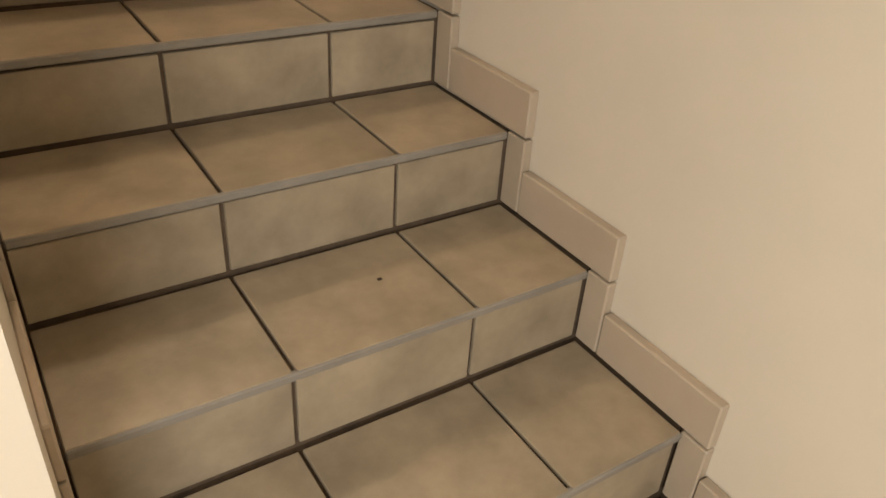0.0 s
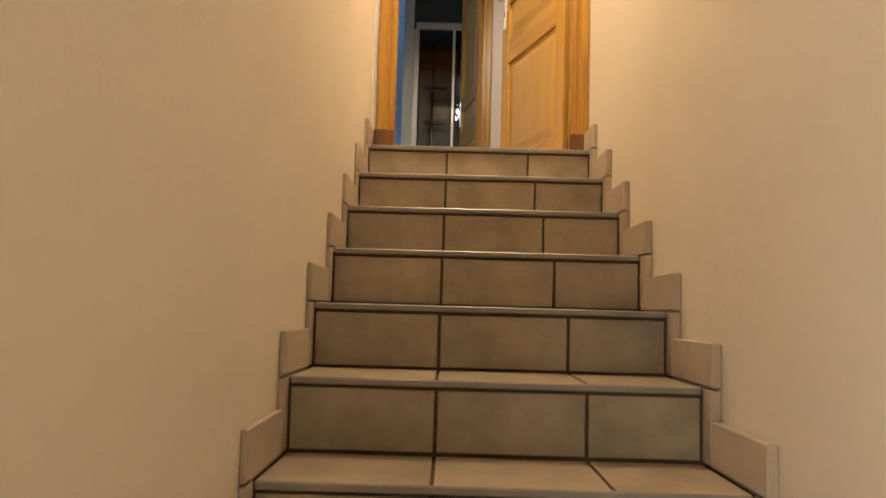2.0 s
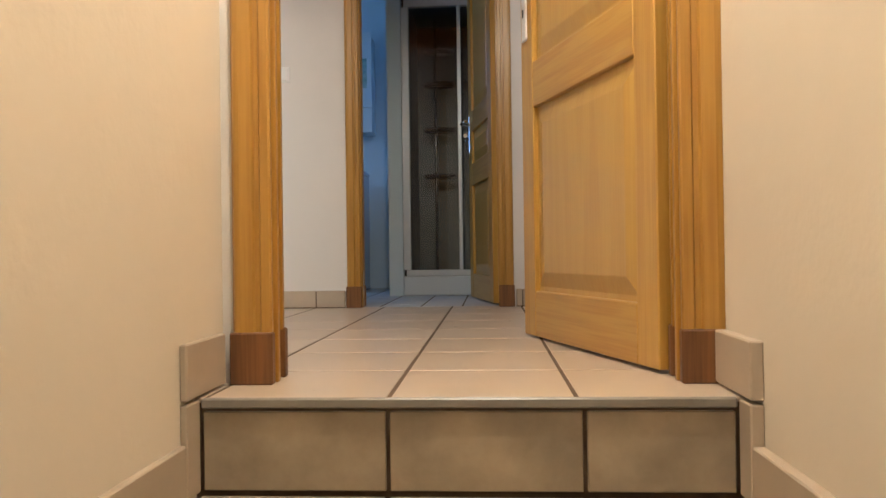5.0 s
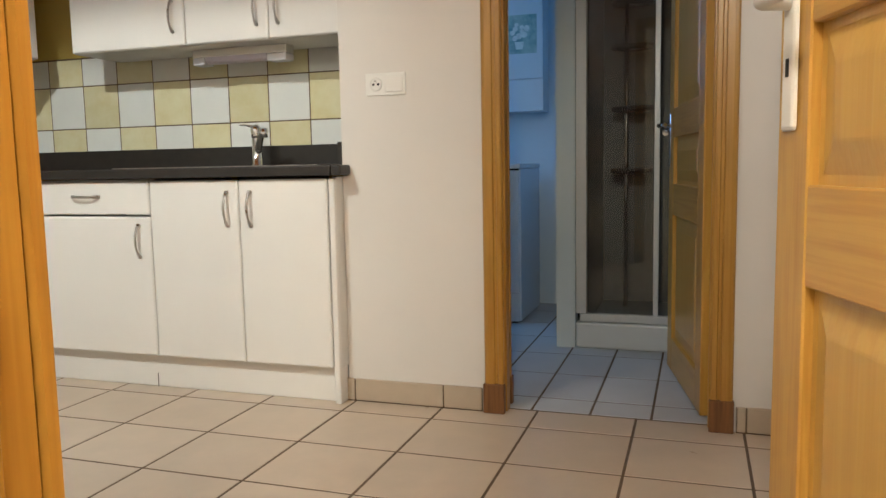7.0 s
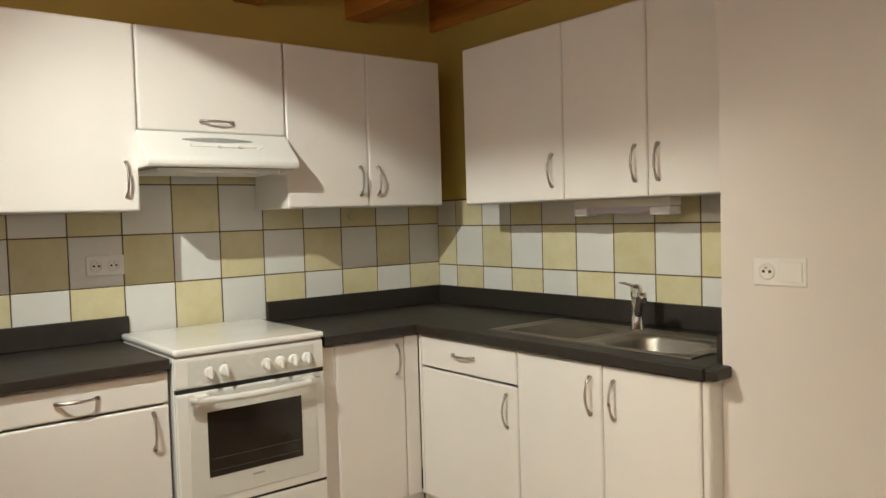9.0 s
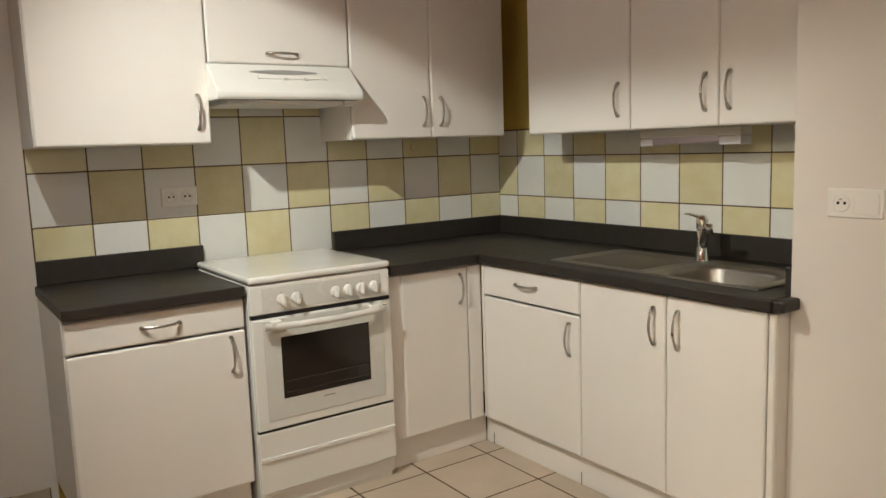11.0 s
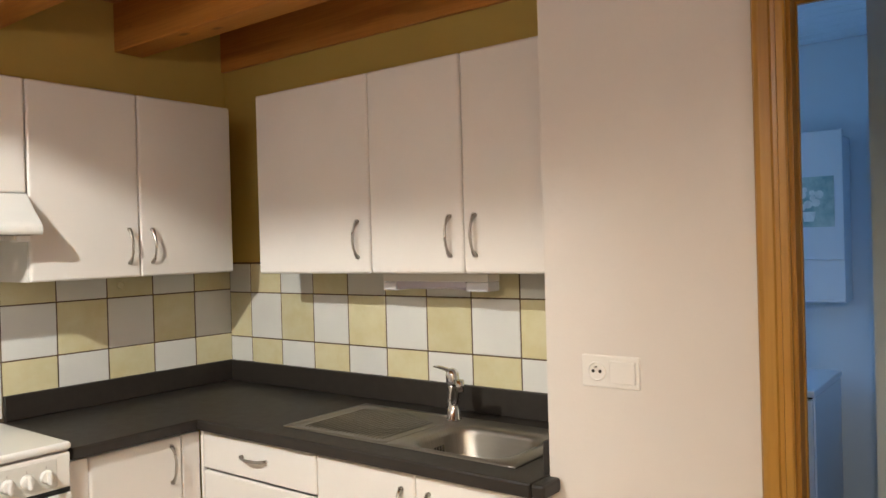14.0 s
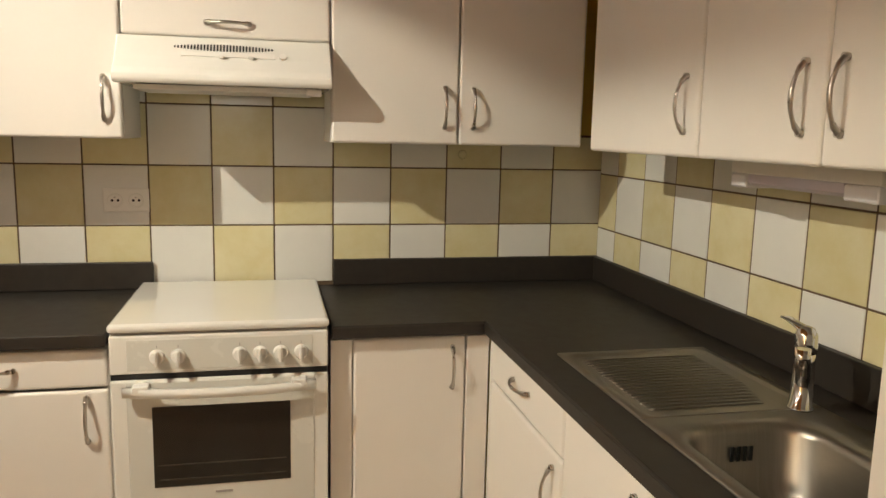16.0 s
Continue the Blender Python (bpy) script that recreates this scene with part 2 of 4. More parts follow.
def tube(bm, pts, radii, seg=12, flat=1.0, up=(0, 0, 1)):
    """Round bar along a line of points, with a radius at each point."""
    rings = []
    pts = [Vector(p) for p in pts]
    for i, p in enumerate(pts):
        d = (pts[min(i + 1, len(pts) - 1)] - pts[max(i - 1, 0)]).normalized()
        u = Vector(up) if abs(d.dot(Vector(up))) < 0.95 else Vector((1, 0, 0))
        s = d.cross(u).normalized()
        w = s.cross(d).normalized()
        r = radii[i] if isinstance(radii, (list, tuple)) else radii
        rings.append([bm.verts.new(p + s * r * math.cos(2 * math.pi * k / seg) + w * r * flat * math.sin(2 * math.pi * k / seg)) for k in range(seg)])
    faces = []
    for a, b in zip(rings, rings[1:]):
        for k in range(seg):
            faces.append(bm.faces.new((a[k], a[(k + 1) % seg], b[(k + 1) % seg], b[k])))
    faces.append(bm.faces.new(list(reversed(rings[0]))))
    faces.append(bm.faces.new(rings[-1]))
    bmesh.ops.recalc_face_normals(bm, faces=faces)
    for f in faces:
        f.smooth = len(f.verts) == 4
    return bm


def loops(bm, rings, close_last=True):
    made = [[bm.verts.new(p) for p in r] for r in rings]
    n = len(made[0])
    faces = []
    for a, b in zip(made, made[1:]):
        for k in range(n):
            f = bm.faces.new((a[k], a[(k + 1) % n], b[(k + 1) % n], b[k]))
            f.smooth = True
            faces.append(f)
    if close_last:
        faces.append(bm.faces.new(made[-1]))
    bmesh.ops.recalc_face_normals(bm, faces=faces)
    return bm


def rounded(x0, x1, y0, y1, r, z, n=8):
    pts = []
    for cx, cy, a0 in ((x1 - r, y1 - r, 0), (x0 + r, y1 - r, 90), (x0 + r, y0 + r, 180), (x1 - r, y0 + r, 270)):
        for i in range(n + 1):
            a = radians(a0 + 90 * i / n)
            pts.append((cx + r * math.cos(a), cy + r * math.sin(a), z))
    return pts


def meshob(name, bm, material):
    me = bpy.data.meshes.new(name)
    bm.to_mesh(me)
    bm.free()
    me.materials.append(material)
    return new(name, me)


def part(name, bm, material, parent, label=""):
    o = meshob(name, bm, material)
    o.parent = parent
    return tagged(o, label)


def thing(name, m, label, category, group=""):
    o = new(name)
    o.empty_display_size = 0.1
    o.matrix_world = m
    return tagged(o, label, category, group)


def solid(name, bm, material, label="", category="", kind="", group=""):
    return tagged(meshob(name, bm, material), label, category, group, kind)


def structure(name, bm, material, label="", category="wall"):
    return solid(name, bm, material, label, category, "structure")


# ---------- large structure ----------
RISE, GO, STEPS = 0.18, 0.307, 14
LOW = -RISE * STEPS
XL, XR = -0.178, 0.812          # tiled width of the stairs
WL, WR = -0.192, 0.836          # stair walls
YD = 0.165                      # stair side of the entry wall
YK = 0.236                      # kitchen side of the entry wall
KW, KN, KE = -2.943, 2.967, 1.9  # kitchen walls: west, sink wall, east
CEIL = 2.585

structure("wall_stair_left", bx(WL - 0.12, WL, -3.62, YD, LOW, 2.5), M_STAIRWALL, "cream plastered wall beside the tiled stairs")
structure("wall_stair_right", bx(WR, WR + 0.12, -6.2, YD, LOW, 2.5), M_STAIRWALL, "cream plastered wall beside the tiled stairs")
structure("wall_lobby_return", bx(-2.0, WL - 0.12, -3.62, -3.50, LOW, 2.5), M_STAIRWALL, "cream plastered lobby wall")
structure("wall_lobby_left", bx(-2.12, -2.0, -6.2, -3.50, LOW, 2.5), M_STAIRWALL, "cream plastered lobby wall")
structure("wall_lobby_back", bx(-2.12, WR + 0.12, -6.32, -6.2, LOW, 2.5), M_STAIRWALL, "cream plastered lobby wall")
structure("ceiling_stairs", bx(-2.12, WR + 0.12, -6.32, YD, 2.5, 2.6), M_WHITEWALL, "white painted stairwell ceiling", "ceiling")
structure("floor_lobby", bx(-2.12, WR + 0.12, -6.32, -GO * 13 + 0.02, LOW - 0.1, LOW - 0.0022), M_GROUT, "dark grout bed of the lobby floor", "floor")

# entry wall with its opening
OL, OR, OT = -0.090, 0.758, 2.05
bm = bmesh.new()
box(bm, KW, OL - 0.02, YD, YK, -0.2, CEIL)
box(bm, OR + 0.02, KE, YD, YK, -0.2, CEIL)
box(bm, OL - 0.02, OR + 0.02, YD, YK, OT + 0.02, CEIL)
structure("wall_entry", bm, M_WHITEWALL, "white plastered wall round the entry door")

structure("wall_kitchen_west", bx(KW - 0.12, KW, YK - 0.07, KN + 0.12, 0, CEIL), M_YELLOW, "mustard yellow painted kitchen wall")
structure("wall_kitchen_west_white", bx(KW, KW + 0.004, YK, 0.640, 0.0, CEIL), M_WHITEWALL, "white painted end of the kitchen wall")
structure("wall_kitchen_sink", bx(KW, -0.80, KN, KN + 0.12, 0, CEIL), M_YELLOW, "mustard yellow painted wall behind the sink")
structure("wall_kitchen_east", bx(KE, KE + 0.12, YD, 2.54, 0, CEIL), M_WHITEWALL, "white plastered kitchen wall")
BL, BR, BT = -0.286, 0.423, 2.045   # bathroom door opening
BX = -0.893                          # corner of the white wall by the sink
bm = bmesh.new()
box(bm, BX, BL - 0.02, 2.425, 2.525, 0, CEIL)
box(bm, BX, BX + 0.09, 2.525, KN, 0, CEIL)
box(bm, BR + 0.02, KE, 2.425, 2.525, 0, CEIL)
box(bm, BL - 0.02, BR + 0.02, 2.425, 2.525, BT + 0.02, CEIL)
structure("wall_bathroom_door", bm, M_WHITEWALL, "white plastered wall with the bathroom doorway")

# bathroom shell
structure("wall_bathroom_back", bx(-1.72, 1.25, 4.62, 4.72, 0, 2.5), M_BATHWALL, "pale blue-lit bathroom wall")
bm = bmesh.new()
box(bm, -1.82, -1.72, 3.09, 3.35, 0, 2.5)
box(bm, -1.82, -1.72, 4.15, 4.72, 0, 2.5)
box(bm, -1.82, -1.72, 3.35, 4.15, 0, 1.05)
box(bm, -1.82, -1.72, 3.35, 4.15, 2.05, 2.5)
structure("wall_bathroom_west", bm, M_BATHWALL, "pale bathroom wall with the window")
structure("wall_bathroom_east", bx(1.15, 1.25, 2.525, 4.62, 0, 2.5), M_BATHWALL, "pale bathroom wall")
bm = bmesh.new()
for i in range(22):
    box(bm, -1.72 if i > 5 else -0.80, 1.15, 2.53 + i * 0.095, 2.53 + i * 0.095 + 0.089, 2.42, 2.44, 0.004, 1)
structure("ceiling_bathroom", bm, M_BATHWALL, "pale tongue-and-groove bathroom ceiling", "ceiling")
win = structure("window_1", bx(-1.80, -1.79, 3.35, 4.15, 1.05, 2.05), M_WINDOW, "bright frosted bathroom window", "window")
part("window_frame", box(box(bx(-1.785, -1.745, 3.35, 3.41, 1.05, 2.05), -1.785, -1.745, 4.09, 4.15, 1.05, 2.05), -1.785, -1.745, 3.41, 4.09, 1.05, 1.11), M_ALU, win)

# kitchen ceiling: boards on beams
bm = bmesh.new()
i = 0
x = KW
while x < KE:
    box(bm, x, min(x + 0.135, KE), YK, KN, CEIL - 0.004 - 0.002 * (i % 2), CEIL + 0.02, 0.003, 1)
    x += 0.14
    i += 1
structure("ceiling", bm, M_DECK, "dark stained board ceiling", "ceiling")
for i in range(6):
    y0 = min(2.998 - i * 0.5935, 2.945)
    solid("ceiling_beam", bx(KW, KE, y0, min(y0 + 0.135, KN), 2.372, CEIL - 0.006, 0.006), M_BEAM,
          "brown stained knotty pine ceiling beam", "beam", group="ceiling beams")

# floors
structure("floor", bx(KW, KE, 0.014, 2.53, -0.12, -0.0012), M_GROUT, "dark grouted bed of the kitchen floor", "floor")
structure("floor_bathroom", bx(-1.82, 1.25, 2.53, 4.72, -0.12, -0.0012), M_GROUT, "grouted bed of the bathroom floor", "floor")
FLOOR = bpy.data.objects["floor"]
FLOOR_B = bpy.data.objects["floor_bathroom"]
FLOOR_L = bpy.data.objects["floor_lobby"]

# stair core
pts = [(0.0, -0.012)]
for k in range(STEPS):
    pts.append((-GO * k + 0.012, -RISE * k - 0.012))
    pts.append((-GO * k + 0.012, -RISE * (k + 1) - 0.012))
pts = pts[1:] + [(-GO * 13 + 0.012, LOW - 0.3), (YD + 0.03, LOW - 0.3), (YD + 0.03, -0.012)]
STAIR = thing("staircase", Matrix.Translation((0.3, -2, LOW)), "straight staircase tiled in beige stoneware with dark joints", "stairs")
STAIR["kind"] = "structure"
bm = prism(bmesh.new(), [(p[0] + 2, p[1] - LOW) for p in pts], 0, WL - 0.3, WR - 0.3)
part("core", bm, M_GROUT, STAIR, "dark grout bed under the tiles")


# ---------- doors and their frames ----------
def door_frame(name, x0, x1, top, y0, y1, label, casing=0.07, w0=None, w1=None):
    """Lining and moulded casings round an opening in a wall between y0 and y1."""
    t = thing(name, Matrix.Translation(((x0 + x1) / 2, (y0 + y1) / 2, 0)), label, "door frame")
    t["kind"] = "structure"
    cx, cy = (x0 + x1) / 2, (y0 + y1) / 2
    for s, xa in ((1, x0), (-1, x1)):
        a, b = sorted((xa - s * 0.019, xa + s * 0.0))
        part("lining", bx(a - cx, b - cx, y0 - cy, y1 - cy, 0, top + 0.019, 0.003, 1), M_FRAME, t)
        a, b = sorted((xa, xa + s * 0.012))
        part("door_stop", bx(a - cx, b - cx, y0 + 0.012 - cy, y1 - 0.042 - cy, 0, top, 0.002, 1), M_FRAME, t)
    part("lining_head", bx(x0 - 0.019 - cx, x1 + 0.019 - cx, y0 - cy, y1 - cy, top, top + 0.019, 0.003, 1), M_FRAME_X, t)
    for side, yy in ((-1, y0), (1, y1)):
        for s, xa in ((-1, x0), (1, x1)):
            wide = casing
            if side == -1 and s == -1 and w0:
                wide = w0
            if side == -1 and s == 1 and w1:
                wide = w1
            prof = [(0.0, 0.0), (0.0, 0.011), (0.004, 0.015), (0.25 * wide, 0.016), (0.30 * wide, 0.011), (0.42 * wide, 0.011),
                    (0.47 * wide, 0.018), (0.78 * wide, 0.020), (0.92 * wide, 0.017), (wide, 0.010), (wide, 0.0)]
            pr = [(xa - cx + s * (p[0] - 0.006), yy - cy + side * (p[1] + 0.001)) for p in prof]
            bm = prism(bmesh.new(), pr, 2, 0.105, top + casing - 0.006)
            part("casing", bm, M_FRAME, t)
            a, b = sorted((xa - cx - s * 0.010, xa - cx + s * (wide - 0.002)))
            c, d = sorted((yy - cy + side * 0.001, yy - cy + side * 0.026))
            part("plinth_block", bx(a, b, c, d, 0, 0.108, 0.003, 1), M_PLINTHBLOCK, t, "dark stained plinth block")
        prof = [(0.0, 0.0), (0.0, 0.011), (0.25 * casing, 0.016), (0.30 * casing, 0.011), (0.42 * casing, 0.011),
                (0.47 * casing, 0.018), (0.80 * casing, 0.020), (casing, 0.010), (casing, 0.0)]
        pr = [(yy - cy + side * (p[1] + 0.003), top + p[0] - 0.006) for p in prof]
        part("casing_head", prism(bmesh.new(), pr, 0, x0 - casing + 0.006 - cx, x1 + casing - 0.006 - cx), M_FRAME_X, t)
    return t


def panel_door(name, hinge, free, height, label, lever, rails):
    """Framed door leaf from hinge to free edge; local x runs from the hinge, y is the leaf's thickness."""
    d = Vector((free[0] - hinge[0], free[1] - hinge[1]))
    width = d.length
    t = thing(name, pose(hinge[0], hinge[1], 0.008, 0, 0, math.degrees(math.atan2(d.y, d.x))), label, "door")
    th = 0.020
    st = 0.095
    part("stile", bx(0, st, -th, th, 0, height, 0.003, 1), M_PINE, t)
    part("stile", bx(width - st, width, -th, th, 0, height, 0.003, 1), M_PINE, t)
    for z0, z1 in rails:
        part("rail", bx(st, width - st, -th + 0.0006, th - 0.0006, z0, z1, 0.003, 1), M_PINE_X, t)
    for (a0, a1), (b0, b1) in zip(rails, rails[1:]):
        bm = bmesh.new()
        x0, x1, z0, z1 = st - 0.004, width - st + 0.004, a1 - 0.004, b0 + 0.004
        for s in (-1, 1):
            rings = [[(x0, s * 0.004, z0), (x1, s * 0.004, z0), (x1, s * 0.004, z1), (x0, s * 0.004, z1)]]
            for ins, dep in ((0.018, 0.004), (0.060, 0.014), (0.064, 0.0145)):
                rings.append([(x0 + ins, s * dep, z0 + ins), (x1 - ins, s * dep, z0 + ins), (x1 - ins, s * dep, z1 - ins), (x0 + ins, s * dep, z1 - ins)])
            loops(bm, rings)
            for f in bm.faces:
                f.smooth = False
        part("panel", bm, M_PANEL, t)
    for s in (-1, 1):
        pl = part("escutcheon", box(bmesh.new(), width - 0.066, width - 0.026, s * (th + 0.001) if s > 0 else -th - 0.009, s * (th + 0.009) if s > 0 else -th - 0.001, lever - 0.175, lever + 0.05, 0.006), M_PLASTIC if name == "entry_door" else M_CHROME, t, "long escutcheon plate")
        bm = bmesh.new()
        tube(bm, [(width - 0.046, s * (th + 0.006), lever), (width - 0.046, s * (th + 0.045), lever), (width - 0.056, s * (th + 0.052), lever),
                  (width - 0.150, s * (th + 0.050), lever - 0.002), (width - 0.165, s * (th + 0.044), lever - 0.002)], [0.010, 0.010, 0.011, 0.010, 0.008], 10, 0.9)
        part("lever_handle", bm, M_PLASTIC if name == "entry_door" else M_CHROME, pl)
        part("keyhole", bx(width - 0.050, width - 0.042, s * (th + 0.0095) - 0.001, s * (th + 0.0095) + 0.001, lever - 0.10, lever - 0.075), M_BLACK, pl)
    for z in (0.25, 1.0, 1.75):
        part("hinge", tube(bmesh.new(), [(-0.006, -th - 0.004, z), (-0.006, -th - 0.004, z + 0.09)], 0.007, 8), M_NICKEL, t)
    return t


door_frame("door_frame_entry", OL, OR, OT, YD, YK, "varnished pine door frame with darker plinth blocks", 0.075, 0.082, 0.090)
door_frame("door_frame_bathroom", BL, BR, BT, 2.425, 2.525, "varnished pine bathroom door frame with plinth blocks", 0.070)
panel_door("entry_door", (0.748, 0.268), (0.497, 1.055), 2.03, "open varnished pine panel door with white lever handle", 1.095,
           [(0, 0.14), (0.705, 0.845), (1.06, 1.19), (1.90, 2.03)])
panel_door("bathroom_door", (0.405, 2.545), (0.272, 3.225), 2.02, "open varnished pine panel door with chrome lever handle", 1.03,
           [(0, 0.14), (0.66, 0.79), (0.98, 1.10), (1.90, 2.02)])


# ---------- kitchen units ----------
FACE_S = lambda x, y: pose(x, y, 0)            # facing the camera's side, width along +x
FACE_E = lambda x, y: pose(x, y, 0, 0, 0, 90)  # on the west wall, width along +y


def bow_handle(u, z, upright, parent, length=0.128):
    """Satin bow pull standing proud of a door face at v = 0."""
    pts, rad = [], []
    for i in range(13):
        s = -1 + i / 6
        off = -0.006 - 0.024 * (1 - s * s) ** 0.8
        pts.append((u, off, z + s * length / 2) if upright else (u + s * length / 2, off, z))
        rad.append(0.0040 + 0.0016 * (1 - abs(s)) + (0.0030 if abs(s) > 0.78 else 0))
    bm = tube(bmesh.new(), pts, rad, 10, 0.8, (0, 1, 0))
    for s in (-1, 1):
        p = (u, -0.005, z + s * length / 2) if upright else (u + s * length / 2, -0.005, z)
        tube(bm, [(p[0], 0.001, p[2]), (p[0], -0.010, p[2])], 0.0075, 10)
    part("handle", bm, M_NICKEL, parent, "satin nickel bow handle")


def front(name, u0, u1, z0, z1, parent):
    bm = bx(u0 + 0.0015, u1 - 0.0015, 0.0, 0.019, z0, z1, 0.009, 3)
    for f in bm.faces:
        f.smooth = False
    return part(name, bm, M_CAB, parent)


def cabinet(m, width, z0, z1, depth, fronts, label, group, open_top=False):
    """fronts: (name, u0, u1, z0, z1, handle u, handle z, upright)."""
    t = thing("kitchen_cabinet", m, label, "cabinet", group)
    bm = bmesh.new()
    p = 0.016
    box(bm, 0, p, 0.021, depth, z0, z1)
    box(bm, width - p, width, 0.021, depth, z0, z1)
    box(bm, p, width - p, 0.021, depth, z0, z0 + p)
    if not open_top:
        box(bm, p, width - p, 0.021, depth, z1 - p, z1)
    box(bm, p, width - p, depth - 0.006, depth, z0 + p, z1 - p)
    part("carcass", bm, M_CARCASS, t)
    for nm, u0, u1, a, b, hu, hz, upright in fronts:
        f = front(nm, u0, u1, a, b, t)
        bow_handle(hu, hz, upright, f)
    return t


UZ0, UZ1 = 1.426, 2.132
UX = -2.605
dpt = UX - KW - 0.016
G = "wall cabinets"
cabinet(FACE_E(UX, 0.640), 0.622, UZ0, UZ1, dpt, [("door", 0, 0.622, UZ0, UZ1, 0.572, 1.545, True)], "white laminate wall cabinet with one door", G)
cabinet(FACE_E(UX, 1.264), 0.616, 1.735, UZ1, dpt, [("flap_door", 0, 0.616, 1.735, UZ1, 0.308, 1.778, False)], "short white wall cabinet above the cooker hood", G)
cabinet(FACE_E(UX, 1.882), 0.852, UZ0, UZ1, dpt, [("door", 0, 0.416, UZ0, UZ1, 0.368, 1.545, True), ("door", 0.416, 0.852, UZ0, UZ1, 0.464, 1.545, True)],
        "white laminate wall cabinet with two doors beside the hood", G)
UY = 2.640
dps = KN - 0.016 - UY
cabinet(FACE_S(-2.322, UY), 0.606, UZ0 - 0.004, UZ1, dps, [("door", 0, 0.606, UZ0 - 0.004, UZ1, 0.548, 1.545, True)], "wide white laminate wall cabinet with one door", G)
cabinet(FACE_S(-1.715, UY), 0.818, UZ0 - 0.004, UZ1, dps, [("door", 0, 0.404, UZ0 - 0.004, UZ1, 0.352, 1.545, True), ("door", 0.404, 0.818, UZ0 - 0.004, UZ1, 0.452, 1.545, True)],
        "white laminate wall cabinet with two doors above the sink", G)

BZ0, BZ1 = 0.138, 0.858
BXF = -2.334
G = "base cabinets"
cabinet(FACE_E(BXF, 0.630), 0.614, BZ0, BZ1, 0.54, [("drawer_front", 0, 0.614, 0.742, 0.852, 0.31, 0.800, False), ("door", 0, 0.614, BZ0, 0.735, 0.555, 0.650, True)],
        "white base cabinet with drawer beside the cooker", G)
t = cabinet(FACE_E(BXF, 1.868), 0.462, BZ0, BZ1, 0.54, [("door", 0.058, 0.406, BZ0, 0.852, 0.362, 0.755, True)], "white corner base cabinet with narrow door", G)
part("filler", bx(-0.008, 0.0565, 0.003, 0.019, BZ0, 0.852, 0.002, 1), M_CAB, t)
part("filler", bx(0.4075, 0.481, 0.001, 0.019, BZ0, 0.852, 0.003, 1), M_CAB, t)
BYF = 2.350
t = cabinet(FACE_S(-2.318, BYF), 0.605, BZ0, BZ1, 0.56, [("drawer_front", 0.0, 0.605, 0.716, 0.852, 0.295, 0.790, False), ("door", 0.0, 0.605, BZ0, 0.709, 0.550, 0.610, True)],
        "white base cabinet with drawer beside the sink", G)
part("filler", bx(-0.015, 0.0, 0.001, 0.019, BZ0, 0.852, 0.002, 1), M_CAB, t)
t = cabinet(FACE_S(-1.712, BYF), 0.817, BZ0, BZ1, 0.56, [("door", 0, 0.411, BZ0, 0.852, 0.362, 0.740, True), ("door", 0.411, 0.790, BZ0, 0.852, 0.464, 0.740, True)],
            "white sink base cabinet with two doors", G, True)
part("end_panel", bx(0.792, 0.8165, 0.004, 0.073, 0.0, 0.852, 0.004, 1), M_CAB, t)
structure("plinth_sink", bx(-2.372, -0.905, 2.390, 2.406, 0, 0.134, 0.003, 1), M_CAB, "white plinth board under the sink cabinets", "plinth")
structure("plinth_corner", bx(-2.389, -2.373, 1.876, 2.389, 0, 0.134, 0.003, 1), M_CAB, "white plinth board under the corner cabinet", "plinth")
structure("plinth_left", bx(-2.389, -2.373, 0.632, 1.236, 0, 0.134, 0.003, 1), M_CAB, "white plinth board under the drawer cabinet", "plinth")

# worktops
SX0, SX1, SY0, SY1 = -1.925, -1.010, 2.430, 2.825     # sink cut-out
xs = [KW + 0.014, -2.312, SX0, SX1, BX - 0.002]
ys = [1.862, 2.326, SY0, SY1, KN - 0.014]
bm = bmesh.new()
grid = {}


def vert(x, y):
    if (x, y) not in grid:
        grid[(x, y)] = bm.verts.new((x, y, 0.862))
    return grid[(x, y)]


fs = []
for i in range(4):
    for j in range(4):
        if (j == 0 and i > 0) or (i == 2 and j == 2):
            continue
        fs.append(bm.faces.new([vert(xs[i], ys[j]), vert(xs[i + 1], ys[j]), vert(xs[i + 1], ys[j + 1]), vert(xs[i], ys[j + 1])]))
ret = bmesh.ops.extrude_face_region(bm, geom=fs)
bmesh.ops.translate(bm, verts=[v for v in ret["geom"] if isinstance(v, bmesh.types.BMVert)], vec=(0, 0, 0.038))
bmesh.ops.recalc_face_normals(bm, faces=bm.faces)
box(bm, BX - 0.002, -0.856, 2.326, 2.419, 0.862, 0.900, 0.008)
edges = [e for e in bm.edges if all(v.co.z > 0.899 for v in e.verts) and len(e.link_faces) == 2 and e.calc_face_angle(0) > 1.2]
bmesh.ops.bevel(bm, geom=edges, offset=0.004, segments=2, profile=0.5, affect='EDGES')
top = solid("worktop", bm, M_COUNTER, "dark grey laminate L-shaped worktop with rounded edge", "worktop")
part("edge_strip", bx(-2.312, BX - 0.004, 2.3225, 2.3262, 0.863, 0.896, 0.0015, 1), M_COUNTER, top)
part("edge_strip", bx(-2.3122, -2.3085, 1.864, 2.322, 0.863, 0.896, 0.0015, 1), M_COUNTER, top)
solid("worktop", bx(KW + 0.014, -2.312, 0.630, 1.244, 0.862, 0.900, 0.004), M_COUNTER, "short dark grey laminate worktop beside the cooker", "worktop")
UPZ = 0.996
solid("upstand", bx(KW + 0.0135, KW + 0.034, 1.914, KN - 0.014, 0.901, UPZ, 0.003), M_COUNTER, "dark grey worktop upstand against the tiles", "upstand")
